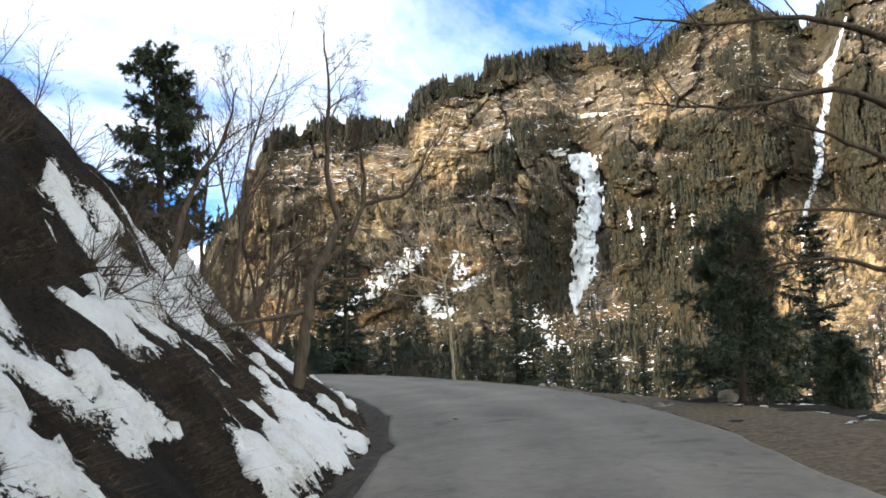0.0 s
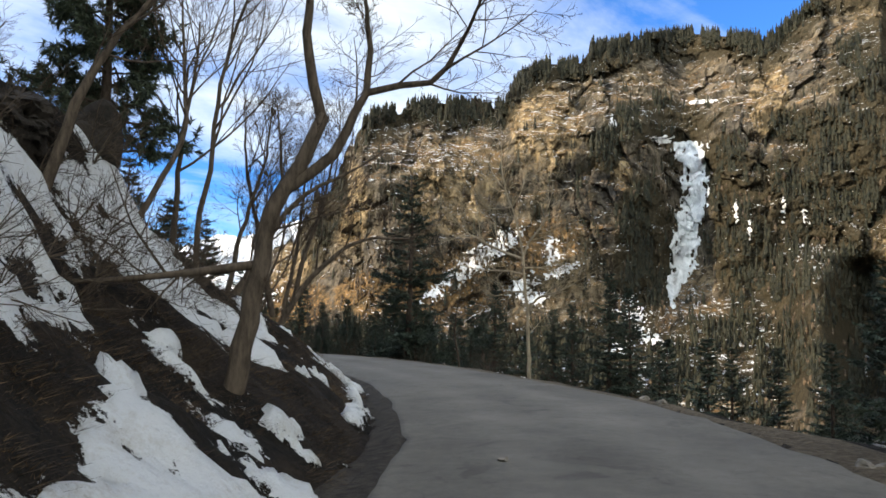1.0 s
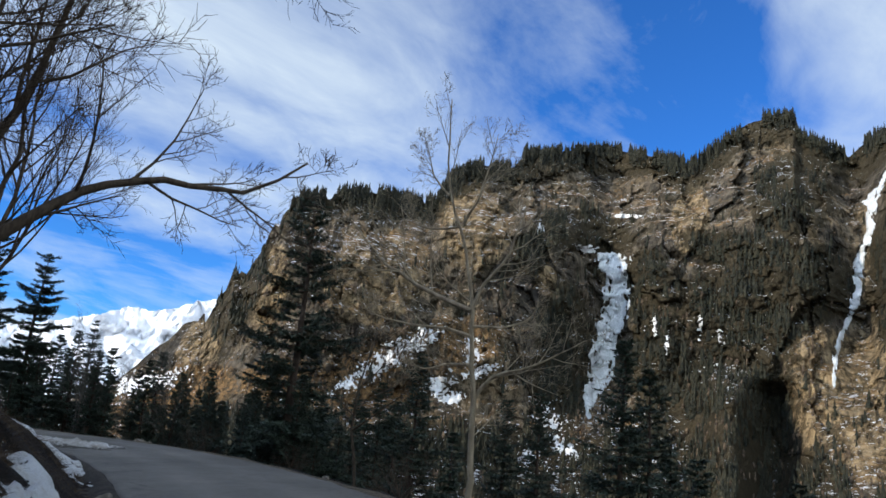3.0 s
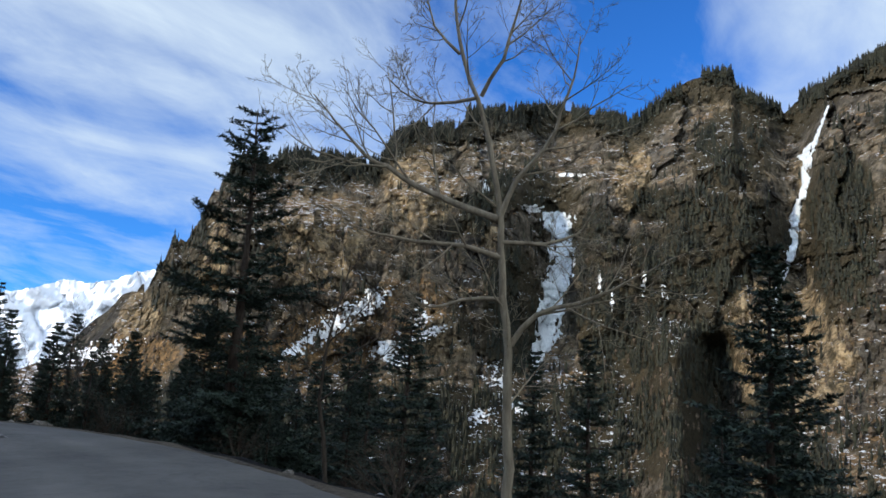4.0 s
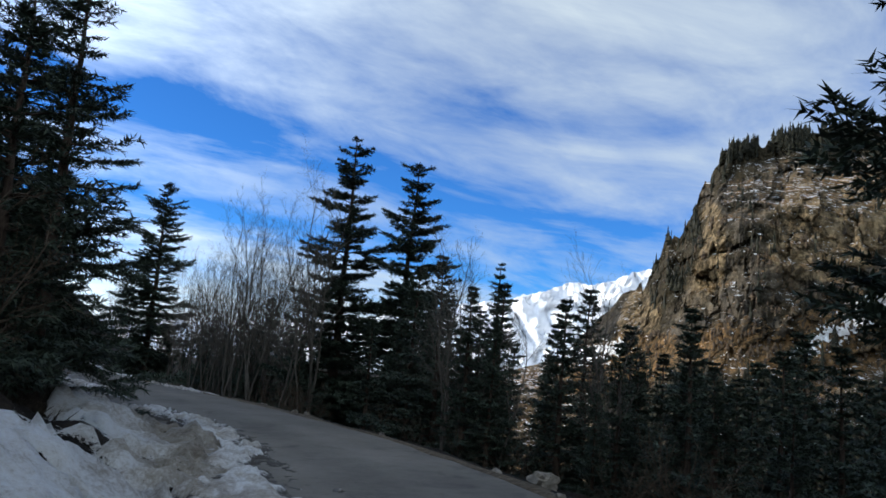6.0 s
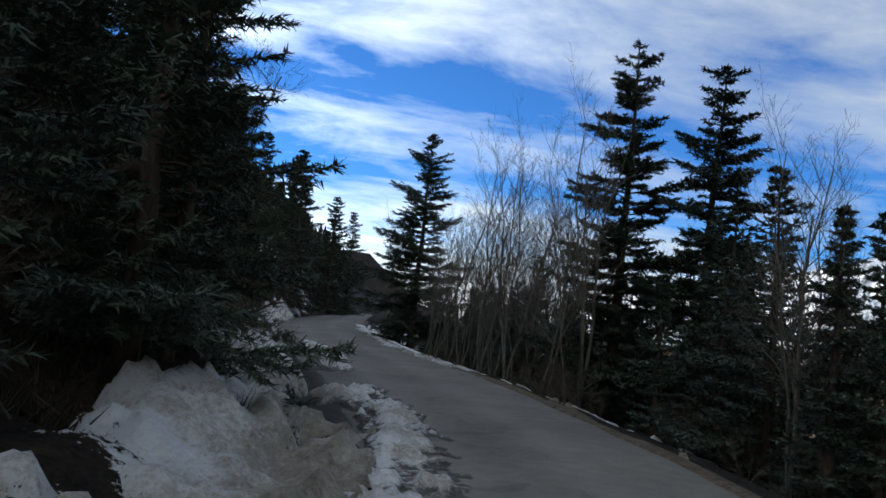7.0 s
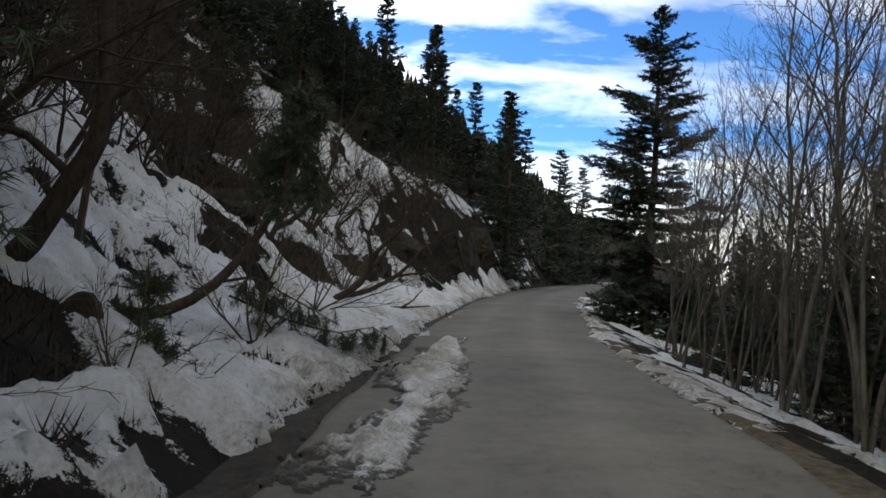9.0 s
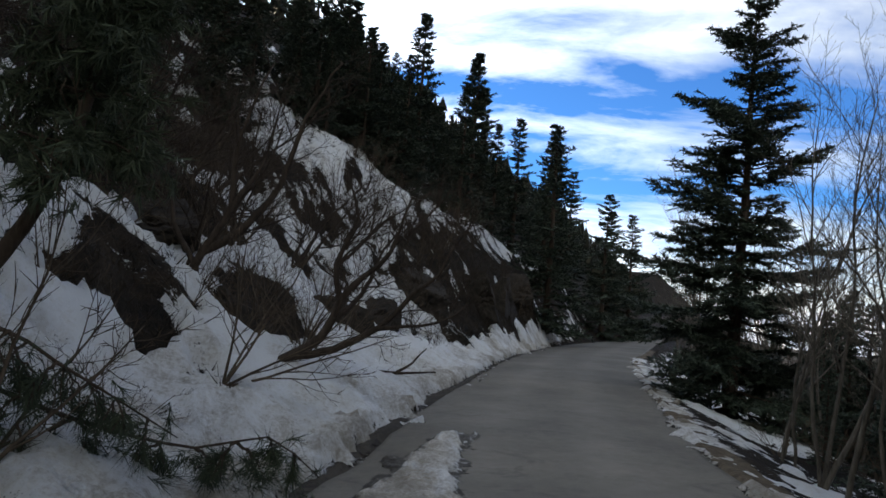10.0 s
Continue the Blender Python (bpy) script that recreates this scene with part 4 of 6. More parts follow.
def drape(name, label, az0, az1, el0, el1, amount, lift, mat, cat):
    """A skin of snow or ice laid on the rock face where amount(az, el) is above 0."""
    az, el = np.arange(az0, az1, 0.05), np.arange(el0, el1, 0.05)
    ga, ge = np.meshgrid(az, el)
    a = amount(ga, ge)
    p = on_cliff(ga, ge)
    away = p - EYE
    away = away / np.linalg.norm(away, axis=-1)[..., None]
    p = p - away * (lift * np.clip(a * 4, -1, 1))[..., None]
    keep = a > -0.08
    i = np.arange(a.size).reshape(a.shape)
    q = np.stack([i[:-1, :-1], i[:-1, 1:], i[1:, 1:], i[1:, :-1]], -1).reshape(-1, 4)
    ok = (keep[:-1, :-1] & keep[:-1, 1:] & keep[1:, 1:] & keep[1:, :-1]).ravel()
    q = q[ok]
    used = np.unique(q)
    remap = np.full(a.size, -1)
    remap[used] = np.arange(len(used))
    ob = part(name, mesh_np(name, p.reshape(-1, 3)[used], remap[q], True), mat)
    tagged(ob, label, cat)


def fall_amount(path, widths):
    els = np.array([e for _, e in path])[::-1]
    azs = np.array([a for a, _ in path])[::-1]
    wid = np.array(widths)[::-1]

    def amount(a, e):
        c, w = np.interp(e, els, azs), np.interp(e, els, wid)
        n = fbm(a * 3.2, e * 2.0, 0, 3, 301, 0.65) - 0.5
        hole = fbm(a * 5, e * 2.0, 0, 3, 305) - 0.5
        return 1 - np.abs(a - c) / w + 1.2 * n - 2.6 * np.maximum(hole - 0.05, 0) - 2 * smooth01(e, els[-1], els[-1] + 0.3) - 2 * smooth01(-e, -els[0], -els[0] + 0.3)

    return amount


def build_cliff_snow():
    drape("frozen_waterfall", "white frozen waterfall in a gully of the rock wall", 4.5, 11, 0, 14.5,
          fall_amount([(7.5, 13.5), (7.5, 12.8), (7.8, 11.8), (8.1, 10.0), (7.6, 8.7), (7.2, 6.5), (6.9, 4.6), (6.4, 3.5), (6.3, 2.0)], [1.15, 1.0, 0.9, 0.95, 0.9, 0.95, 0.85, 0.5, 0.22]), 3.0, ICE, "icefall")
    drape("frozen_waterfall", "narrow frozen waterfall high on the rock wall", 20.5, 27.5, 4.5, 20.5,
          fall_amount([(25.8, 20.0), (25.0, 18.2), (24.3, 17.0), (24.2, 15.2), (23.6, 13.4), (23.4, 12.0), (23.3, 10.5), (22.5, 8.8), (22.0, 7.0), (21.9, 5.2)], [0.10, 0.15, 0.42, 0.22, 0.36, 0.34, 0.30, 0.17, 0.18, 0.10]), 3.0, ICE, "icefall")

    def patches(spots, rag=3.2):
        def amount(a, e):
            out = np.full(a.shape, -1.0)
            for ca, ce, ra, re, tilt in spots:
                u, v = a - ca, e - ce - tilt * (a - ca)
                out = np.maximum(out, 1 - np.hypot(u / ra, v / re))
            return out + 1.2 * (fbm(a * 1.6, e * 2.2, 0, 2, 311) - 0.5) + rag * (fbm(a * 5.5, e * 8.5, 0, 4, 313, 0.78) - 0.51)
        return amount

    drape("snow_field", "patchy bright snow on a grassy slope below the rock wall", -13, 3, 0.5, 10,
          patches([(-10.0, 3.4, 1.5, 0.6, 0.7), (-7.9, 4.9, 2.3, 0.95, 0.7), (-6.0, 6.3, 1.7, 0.85, 0.7), (-2.1, 5.9, 0.6, 1.0, 0), (-1.5, 4.5, 1.2, 0.45, 0.4), (-4.3, 3.4, 1.2, 0.7, 0.3), (-3.3, 2.6, 1.0, 0.5, 0)]), 1.0, SNOW, "snow")
    drape("snow_field", "streaks of snow on ledges under the rim", 1, 13, 12.5, 18,
          patches([(2.15, 15.1, 0.3, 0.5, 0), (8.4, 16.2, 1.3, 0.16, 0.05), (5.8, 13.7, 0.8, 0.3, -0.1)], 1.6), 2.0, SNOW, "snow")
    drape("snow_field", "short snow streaks between trees on the rock wall", 9, 18, 5, 11,
          patches([(11.45, 7.5, 0.14, 0.8, 0), (13.65, 8.8, 0.14, 0.7, 0), (14.9, 8.3, 0.26, 0.4, -0.3), (14.8, 6.2, 0.5, 0.1, 0), (10.6, 8.6, 0.14, 0.7, 0)], 4.4), 2.5, SNOW, "snow")
    drape("snow_field", "broken snow among the trees of the lower slope", 0, 10, -3.5, 3.5,
          patches([(3.6, 1.6, 0.9, 0.8, -0.6), (5.0, -0.2, 1.2, 0.5, -0.4), (2.6, -1.0, 0.8, 0.5, 0), (4.2, 0.4, 0.7, 0.4, 0)], 4.6), 2.5, SNOW, "snow")
    drape("snow_field", "thin snow on the grassy shoulder of the mountain", -27, -20, -1, 4,
          patches([(-23.9, 1.6, 2.2, 0.7, 0.3)]), 3.0, SNOW, "snow")


def build_peaks():
    az = np.arange(-125, -8, 0.09)
    rim = np.interp(az, [-125, -100, -75, -55, -42, -34, -30.3, -28.7, -27, -26.1, -24.7, -24.1, -23.1, -22.4, -20.5, -18, -14, -8], [0.8, 0.8, 0.8, 1.0, 2.4, 4.2, 4.8, 5.4, 5.9, 6.4, 6.2, 6.5, 6.6, 7.0, 7.6, 7.9, 8.3, 8.8])
    rim = rim + 0.55 * (fbm(az * 1.7, az * 0, 0, 5, 401, 0.6) - 0.5)
    rows = 90
    t = np.linspace(0, 1, rows)
    el = -3 + (rim[None] + 3) * t[:, None]
    g = np.broadcast_to(az[None], el.shape)
    d = 3000 + 900 * t[:, None] + 0 * g
    lean = g + 0.5 * el
    d = d - 330 * (np.abs(fbm(lean * 0.45, el * 0.35, 0, 3, 411) - 0.5) * 2 - 0.3) - 110 * (np.abs(fbm((g - 0.7 * el) * 1.1, el * 0.6, 0, 3, 417, 0.5) - 0.5) * 2 - 0.3)
    d = d + 40 * (fbm(g * 2.5, el * 2.5, 0, 3, 419, 0.5) - 0.5)
    a = np.radians(g)
    p = np.stack([EYE[0] + np.sin(a) * d, EYE[1] + np.cos(a) * d, np.tan(np.radians(el)) * d], -1).reshape(-1, 3)
    i = np.arange(el.size).reshape(el.shape)
    q = np.stack([i[:-1, :-1], i[:-1, 1:], i[1:, 1:], i[1:, :-1]], -1).reshape(-1, 4)
    ob = part("snowy_peaks", mesh_np("snowy_peaks", p, q, True), PEAK)
    tagged(ob, "far ridge of snow-covered mountains at the valley's end", "mountain", kind="structure")


build_ground()
build_road()
build_shoulders()
build_snow()
build_road_snow()
build_cliff()
build_cliff_snow()
build_peaks()


# ---- trees ----
def unit(v):
    x, y, z = v.tolist()
    return v / (math.sqrt(x * x + y * y + z * z) + 1e-9)


def spread(rng, d, angle):
    """A direction that leaves d by an angle, to a random side."""
    r = unit(cross(d, rng.normal(size=3)))
    return unit(d * math.cos(angle) + r * math.sin(angle))


def grow(rng, wood, twigs, p, d, length, radius, level, spec):
    """One limb and all that springs from it."""
    n = max(4, int(length / spec["seg"][min(level, 2)])) if level < 3 else 2
    pts, cur = [np.array(p, float)], unit(np.array(d, float))
    for _ in range(n):
        cur = unit(cur + rng.normal(size=3) * spec["wander"] + np.array([0, 0, spec["lift"] * (1.0 if level else 0.4)]))
        pts.append(pts[-1] + cur * length / n)
    pts = np.array(pts)
    tip = 0.25 if level < 2 else 0.35
    radii = radius * (1 - (1 - tip) * np.linspace(0, 1, n + 1))
    tube(wood if level < 2 else twigs, pts, radii, (7, 5, 3, 3, 3)[min(level, 4)])
    branch_out(rng, wood, twigs, pts, radii, length, level, spec)


def branch_out(rng, wood, twigs, pts, radii, length, level, spec):
    if level >= spec["levels"]:
        return
    kids = spec["kids"][level]
    start = spec["start"][level]
    n = len(pts) - 1
    for k in range(kids):
        f = start + (1 - start) * (k + rng.uniform(0.1, 0.9)) / kids
        i = min(n - 1, int(f * n))
        d = unit(pts[i + 1] - pts[i])
        out = spread(rng, d, radians(rng.uniform(*spec["fork"])))
        ln = length * spec["ratio"][level] * rng.uniform(0.6, 1.15) * (1.15 - 0.55 * f)
        grow(rng, wood, twigs, pts[i] + (pts[i + 1] - pts[i]) * (f * n - i), out, ln, max(0.0032, min(radii[i] * 0.58, ln * 0.014)), level + 1, spec)


BARE = dict(seg=(0.35, 0.28, 0.22), wander=0.10, lift=0.05, levels=4, kids=(9, 7, 6, 3), start=(0.35, 0.25, 0.15, 0.15), fork=(26, 60), ratio=(0.58, 0.58, 0.58, 0.6))
THICKET = dict(seg=(0.5, 0.35, 0.25), wander=0.08, lift=0.08, levels=3, kids=(13, 7, 4), start=(0.3, 0.15, 0.15), fork=(22, 52), ratio=(0.42, 0.5, 0.55))


def bare_tree(name, loc, label, seed, stems, spec=BARE, bark=None, group=""):
    """A leafless tree. stems: rows of direction, length and radius; or rows of points and two radii."""
    rng = np.random.default_rng(seed)
    t = thing(name, loc, label, "tree", group)
    twigs = Soup()
    for k, s in enumerate(stems):
        wood = Soup()
        if isinstance(s[0], list):
            pts = catmull(s[0], 0.25)
            pts = pts + rng.normal(size=pts.shape) * 0.012
            radii = np.linspace(s[1], s[2], len(pts))
            tube(wood, pts, radii, 8)
            ln = np.linalg.norm(np.diff(pts, axis=0), axis=1).sum()
            branch_out(rng, wood, twigs, pts, radii, ln * (s[3] if len(s) > 3 else 1.0), 0, spec)
        else:
            grow(rng, wood, twigs, (0, 0, 0), s[0], s[1], s[2], 0, spec)
        part("limb" if k else "trunk", wood.mesh("limb" if k else "trunk", True), bark or BARK, t)
    if twigs.n:
        crown = part("crown", twigs.mesh("crown"), TWIG if bark is None else bark, t)
        tagged(crown, "bare leafless twigs", kind="stuff")
    return t


def needle_twig(V, F, p, d, length, needle, width, count, rng, flat=0.5):
    """Needles on a twig from p along d; they are added to the arrays V and F."""
    up = np.array([0, 0, 1.0])
    s = unit(cross(d, up) + 1e-6)
    u = cross(s, d)
    f = (np.arange(count) + rng.uniform(0, 1, count)) / count
    sgn = np.where(np.arange(count) % 2, 1.0, -1.0)
    lift = rng.normal(size=count) * flat
    way = d[None] * 0.75 + s[None] * (sgn * rng.uniform(0.5, 1.0, count))[:, None] + u[None] * lift[:, None]
    way /= np.linalg.norm(way, axis=1)[:, None]
    b = p[None] + d[None] * (f * length)[:, None]
    ln = needle * rng.uniform(0.7, 1.2, count)[:, None]
    w = cross(way, u[None] + rng.normal(size=(count, 3)) * 0.5)
    w = w / (np.linalg.norm(w, axis=1)[:, None] + 1e-9) * width
    tri = np.stack([b - w, b + w, b + way * ln], 1)
    V.append(tri.reshape(-1, 3))


def conifer(name, loc, label, height, radius, seed, bare=0.12, whorls=None, droop=0.25, lush=1.0, needles=None, group="", gap=0.20, crown_top=0.10, needle=0.13, taper=0.75, width=0.024, thick=52, split=False):
    """A fir or spruce with tiers of branches and flat needle sprays."""
    rng = np.random.default_rng(seed)
    t = thing(name, loc, label, "tree", group)
    wood = Soup()
    n = 14
    zs = np.linspace(0, height, n)
    wob = np.cumsum(rng.normal(size=(n, 2)) * 0.02, axis=0)
    trunk = np.c_[wob, zs]
    r0 = 0.016 * height + 0.03
    tube(wood, trunk, r0 * (1 - 0.93 * zs / height), 8)
    part("trunk", wood.mesh("trunk", True), FIRBARK, t)
    limbs = Soup()
    V = []
    whorls = whorls or int(height * 4.6)
    for k in range(whorls):
        f = bare + (1 - bare) * ((k + rng.uniform(0, 0.8)) / whorls)
        z = f * height
        reach = radius * (1 - (f - bare) / (1 - bare)) ** taper + crown_top * radius
        base = np.array([np.interp(z, zs, trunk[:, 0]), np.interp(z, zs, trunk[:, 1]), z])
        for j in range(rng.integers(5, 8)):
            if rng.uniform() < gap:
                continue
            a = rng.uniform(0, 6.28)
            ln = reach * rng.uniform(0.45, 1.2) * (0.78 + 0.3 * math.sin(a * 2 + k * 0.7))
            drp = droop * (1 - f) + 0.02
            m = 7
            s = np.linspace(0, 1, m)
            rise = (0.45 * f - 0.05 - drp) * s + drp * 0.9 * s**2.2
            pts = base + np.c_[np.cos(a) * s, np.sin(a) * s, rise] * ln
            pts[1:] += rng.normal(size=(m - 1, 3)) * 0.015 * ln
            tube(limbs, pts, np.linspace(0.012 + 0.010 * ln, 0.004, m), 3)
            count = max(5, int(ln * 13 * lush))
            for q in range(count):
                g = 0.18 + 0.82 * (q + rng.uniform(0, 1)) / count
                i = min(m - 2, int(g * (m - 1)))
                p = pts[i] + (pts[i + 1] - pts[i]) * (g * (m - 1) - i)
                d = unit(pts[i + 1] - pts[i])
                lat = unit(cross(d, [0, 0, 1.0])) * (1 if q % 2 else -1)
                tl = (ln * (0.40 * (1 - g) + 0.08) + 0.06) * rng.uniform(0.7, 1.2)
                td = unit(d * 0.8 + lat * rng.uniform(0.35, 0.9) + np.array([0, 0, rng.uniform(-0.30, 0.12)]))
                needle_twig(V, None, p, td, tl, needle, width, max(6, int(tl * thick)), rng)
            if split:
                bough = part("bough", limbs.mesh("bough"), FIRBARK, t)
                v = np.vstack(V)
                part("needle_spray", mesh_np("needle_spray", v, np.arange(len(v)).reshape(-1, 3)), needles or FIR, bough, "dark green needles")
                limbs, V = Soup(), []
    if not split:
        tagged(part("bough", limbs.mesh("bough"), FIRBARK, t), "thin dark branches", kind="stuff")
        v = np.vstack(V)
        tagged(part("crown", mesh_np("crown", v, np.arange(len(v)).reshape(-1, 3)), needles or FIR, t), "dark green needle sprays", kind="stuff")
    return t


def forest(name, label, spots, seed, mat, low=7.0, high=14.0, slim=1.0, bulge=0.0):
    """Many small trees as one mass of ragged tiers. spots: base points; bulge: 1 for round crowns."""
    rng = np.random.default_rng(seed)
    p = np.asarray(spots, float)
    n, tiers, sides = len(p), 6, 6
    h = rng.uniform(low, high, n) * rng.uniform(0.75, 1.0, n)
    r = h * rng.uniform(0.13, 0.24, n) * slim
    lean = rng.normal(size=(n, 2)) * 0.02 * h[:, None]
    V = np.zeros((n, tiers, sides + 1, 3))
    for k in range(tiers):
        f0 = 0.06 + 0.90 * k / tiers + 0.22 * bulge * (1 - k / tiers)
        f1 = min(1.02, f0 + 0.30)
        shape = (1 - f0) ** 0.8 * (1 - bulge) + bulge * math.sin(math.pi * min(1, 0.15 + 0.8 * k / tiers))
        rr = r * shape * rng.uniform(0.75, 1.25, n) + 0.05 * r
        ang = np.arange(sides)[None] * 6.283 / sides + rng.uniform(0, 6, n)[:, None]
        rad = rr[:, None] * rng.uniform(0.40, 1.3, (n, sides))
        c = p[:, :2] + lean * f0
        V[:, k, :sides, 0] = c[:, :1] + np.cos(ang) * rad
        V[:, k, :sides, 1] = c[:, 1:] + np.sin(ang) * rad
        V[:, k, :sides, 2] = (p[:, 2] + h * f0)[:, None] + rng.uniform(-0.05, 0.03, (n, sides)) * h[:, None]
        V[:, k, sides, :2] = p[:, :2] + lean * f1
        V[:, k, sides, 2] = p[:, 2] + h * f1
    j = np.arange(sides)
    tri = np.stack([j, (j + 1) % sides, np.full(sides, sides)], 1)
    F = (np.arange(n * tiers)[:, None, None] * (sides + 1) + tri[None]).reshape(-1, 3)
    ob = part(name, mesh_np(name, V.reshape(-1, 3), F), mat)
    return tagged(ob, label, "forest", kind="stuff")


def strewn(rng, count, x0, x1, y0, y1, line, sign, near, far):
    """Places on the slope between two distances from a road edge."""
    x, y = rng.uniform(x0, x1, 6 * count), rng.uniform(y0, y1, 6 * count)
    d = sign * side(x, y, line)
    ok = (d > np.where(x < -30, near[0], near[1])) & (d < far)
    x, y = x[ok][:count], y[ok][:count]
    return np.c_[x, y, ground_at(x, y) - 0.5]


def build_far_forests():
    rng = np.random.default_rng(77)
    saz, sel = [s[0] for s in SKYLINE], [s[1] for s in SKYLINE]
    # along the rim
    az = np.repeat(np.arange(-15.8, 33, 0.07), 5) + rng.uniform(-0.1, 0.1, 5 * len(np.arange(-15.8, 33, 0.07)))
    az = az[(fbm(az * 0.9, az * 0 + 3.0, 0, 2, 501) > 0.33) | (az > 30)]
    rim = np.c_[az, np.interp(az, saz, sel) - rng.uniform(0.0, 1.0, len(az)) * rng.uniform(0.2, 1, len(az))]
    # woods on the wall and its foot
    tries = rng.uniform(0, 1, (52000, 3))
    az, el = -24 + 60 * tries[:, 0], -8 + 28 * tries[:, 1]
    clump = fbm(az * 0.9, el * 0.6, 0, 3, 511) + 0.35 * (fbm(az * 2.5, el * 1.3, 0, 3, 517) - 0.5)
    wood, open_ = wooded(az, el), np.maximum(grassy(az, el), 0.8 * bare_rock(az, el))
    dens = 0.07 + 0.52 * wood - 0.05 * open_
    dens = np.where(el < -0.5, np.maximum(dens, 0.40), dens)
    dens = np.where((np.abs(az - 7.4) < 1.0) & (el > 3), dens * 0.1, dens)
    dens = np.where((np.abs(az - 23) < 1.4) & (el > 5), dens * 0.3, dens)
    ok = (clump > 0.60 - 0.28 * dens) & (tries[:, 2] < dens) & (el < np.interp(az, saz, sel) - 0.4)
    a = np.vstack([rim, np.c_[az[ok], el[ok]]])
    p = on_cliff(a[:, 0], a[:, 1])
    p[:, 2] -= 1.0
    forest("conifer_forest", "dark conifers along the rim and gullies of the rock wall", p, 5, FARFIR_SHADED, 7, 15, 0.8)
    # leafless scrub between them
    t = rng.uniform(0, 1, (9000, 3))
    az, el = -24 + 56 * t[:, 0], -7 + 18 * t[:, 1]
    ok = (t[:, 2] < 0.25 + 0.4 * grassy(az, el)) & (fbm(az * 0.8, el * 0.8, 0, 3, 523) > 0.48) & (np.abs(az - 7.4) > 1.2) & (el < np.interp(az, saz, sel) - 1.5)
    p = on_cliff(az[ok], el[ok])
    p[:, 2] -= 0.5
    forest("leafless_wood", "brown leafless trees and scrub on the rock wall's slopes", p, 7, LEAFLESS, 4, 8, 1.1, 0.8)
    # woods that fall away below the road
    forest("conifer_forest", "dark conifers on the slope that falls away below the road", strewn(rng, 900, -170, 160, 10, 250, RIGHT_FEW, -1, (11, 26), 150), 6, FARFIR_SHADED, 6, 11)
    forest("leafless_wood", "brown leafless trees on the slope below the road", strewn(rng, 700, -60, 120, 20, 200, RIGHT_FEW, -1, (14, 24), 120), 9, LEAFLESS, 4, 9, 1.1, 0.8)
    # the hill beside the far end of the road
    forest("conifer_forest", "dark conifers on the hill beside the far road", strewn(rng, 800, -420, -135, 40, 330, LEFT_FEW, 1, (2.5, 2.5), 90), 8, FARFIR_SHADED, 7, 13)


build_far_forests()

FIR_LABEL = "tall dark green fir in shade beside the road"
# the lone big fir at the bend, the pair, and others on the downhill side
conifer("fir_tree", (-7.8, 42.2, gz(-7.8, 42.2) - 0.1), "big dark fir with open upper branches at the road's bend", 7.35 - gz(-7.8, 42.2), 2.25, 11, bare=0.03, gap=0.30, lush=1.0, droop=0.35, taper=0.60, crown_top=0.16, split=True)
conifer("fir_tree", (-27.1, 54.6, gz(-27.1, 54.6) - 0.1), FIR_LABEL, 8.3 - gz(-27.1, 54.6), 2.5, 12, lush=1.6, gap=0.15, bare=0.05, group="firs below the road", split=True)
conifer("fir_tree", (-24.7, 55.1, gz(-24.7, 55.1) - 0.1), FIR_LABEL, 7.3 - gz(-24.7, 55.1), 2.5, 13, lush=1.6, gap=0.15, bare=0.05, group="firs below the road", split=True)
conifer("fir_tree", (-45.5, 59.9, gz(-45.5, 59.9) - 0.1), FIR_LABEL, 8.9 - gz(-45.5, 59.9), 3.2, 14, bare=0.03, lush=1.2, gap=0.1, group="firs below the road", split=True)
small = conifer("fir_tree", (-25.0, 61.9, gz(-25.0, 61.9) - 0.1), "small dark green fir below the road", 4.8 - gz(-25, 61.9), 1.7, 15, bare=0.02, group="firs below the road", split=True)


def roadside_thicket():
    """Slender leafless trees that line the downhill edge of the road."""
    rng = np.random.default_rng(91)
    label = "slender grey bare tree in a roadside thicket"
    kinds = []
    for k in range(4):
        stems = []
        for j in range(rng.integers(1, 4)):
            d = rng.normal(size=2) * 0.13
            stems.append(((d[0], d[1], 1), rng.uniform(5.5, 8.0), rng.uniform(0.032, 0.055)))
        kinds.append(bare_tree("bare_tree", (-26.5 - 2 * k, 53.0 + k, gz(-26.5 - 2 * k, 53.0 + k) - 0.1), label, 240 + k, stems, THICKET, group="thicket along the downhill edge", bark=GREY))
    line = RIGHT
    for k in range(84):
        x0 = rng.uniform(-74, -15) if k < 112 else rng.uniform(-30, -15) if k < 118 else rng.uniform(-58, -30)
        i = int(np.argmin(np.abs(line[:, 0] - x0) + 5 * (line[:, 1] < 20)))
        d = line[i + 1] - line[i]
        out = np.array([d[1], -d[0]]) / np.linalg.norm(d)
        p = line[i] + out * rng.uniform(1.3, 9.0) ** 1.0
        if np.hypot(p[0] + 27.1, p[1] - 54.6) < 1.0 or np.hypot(p[0] + 7.8, p[1] - 42.2) < 1.2:
            continue
        sc = rng.uniform(0.6, 0.98)
        if x0 > -26:
            sc *= 0.65
        copy_thing(kinds[k % 4], pose(p[0], p[1], gz(*p) - 0.1, rng.uniform(-4, 4), rng.uniform(-4, 4), rng.uniform(0, 360)) @ Matrix.Scale(sc, 4))


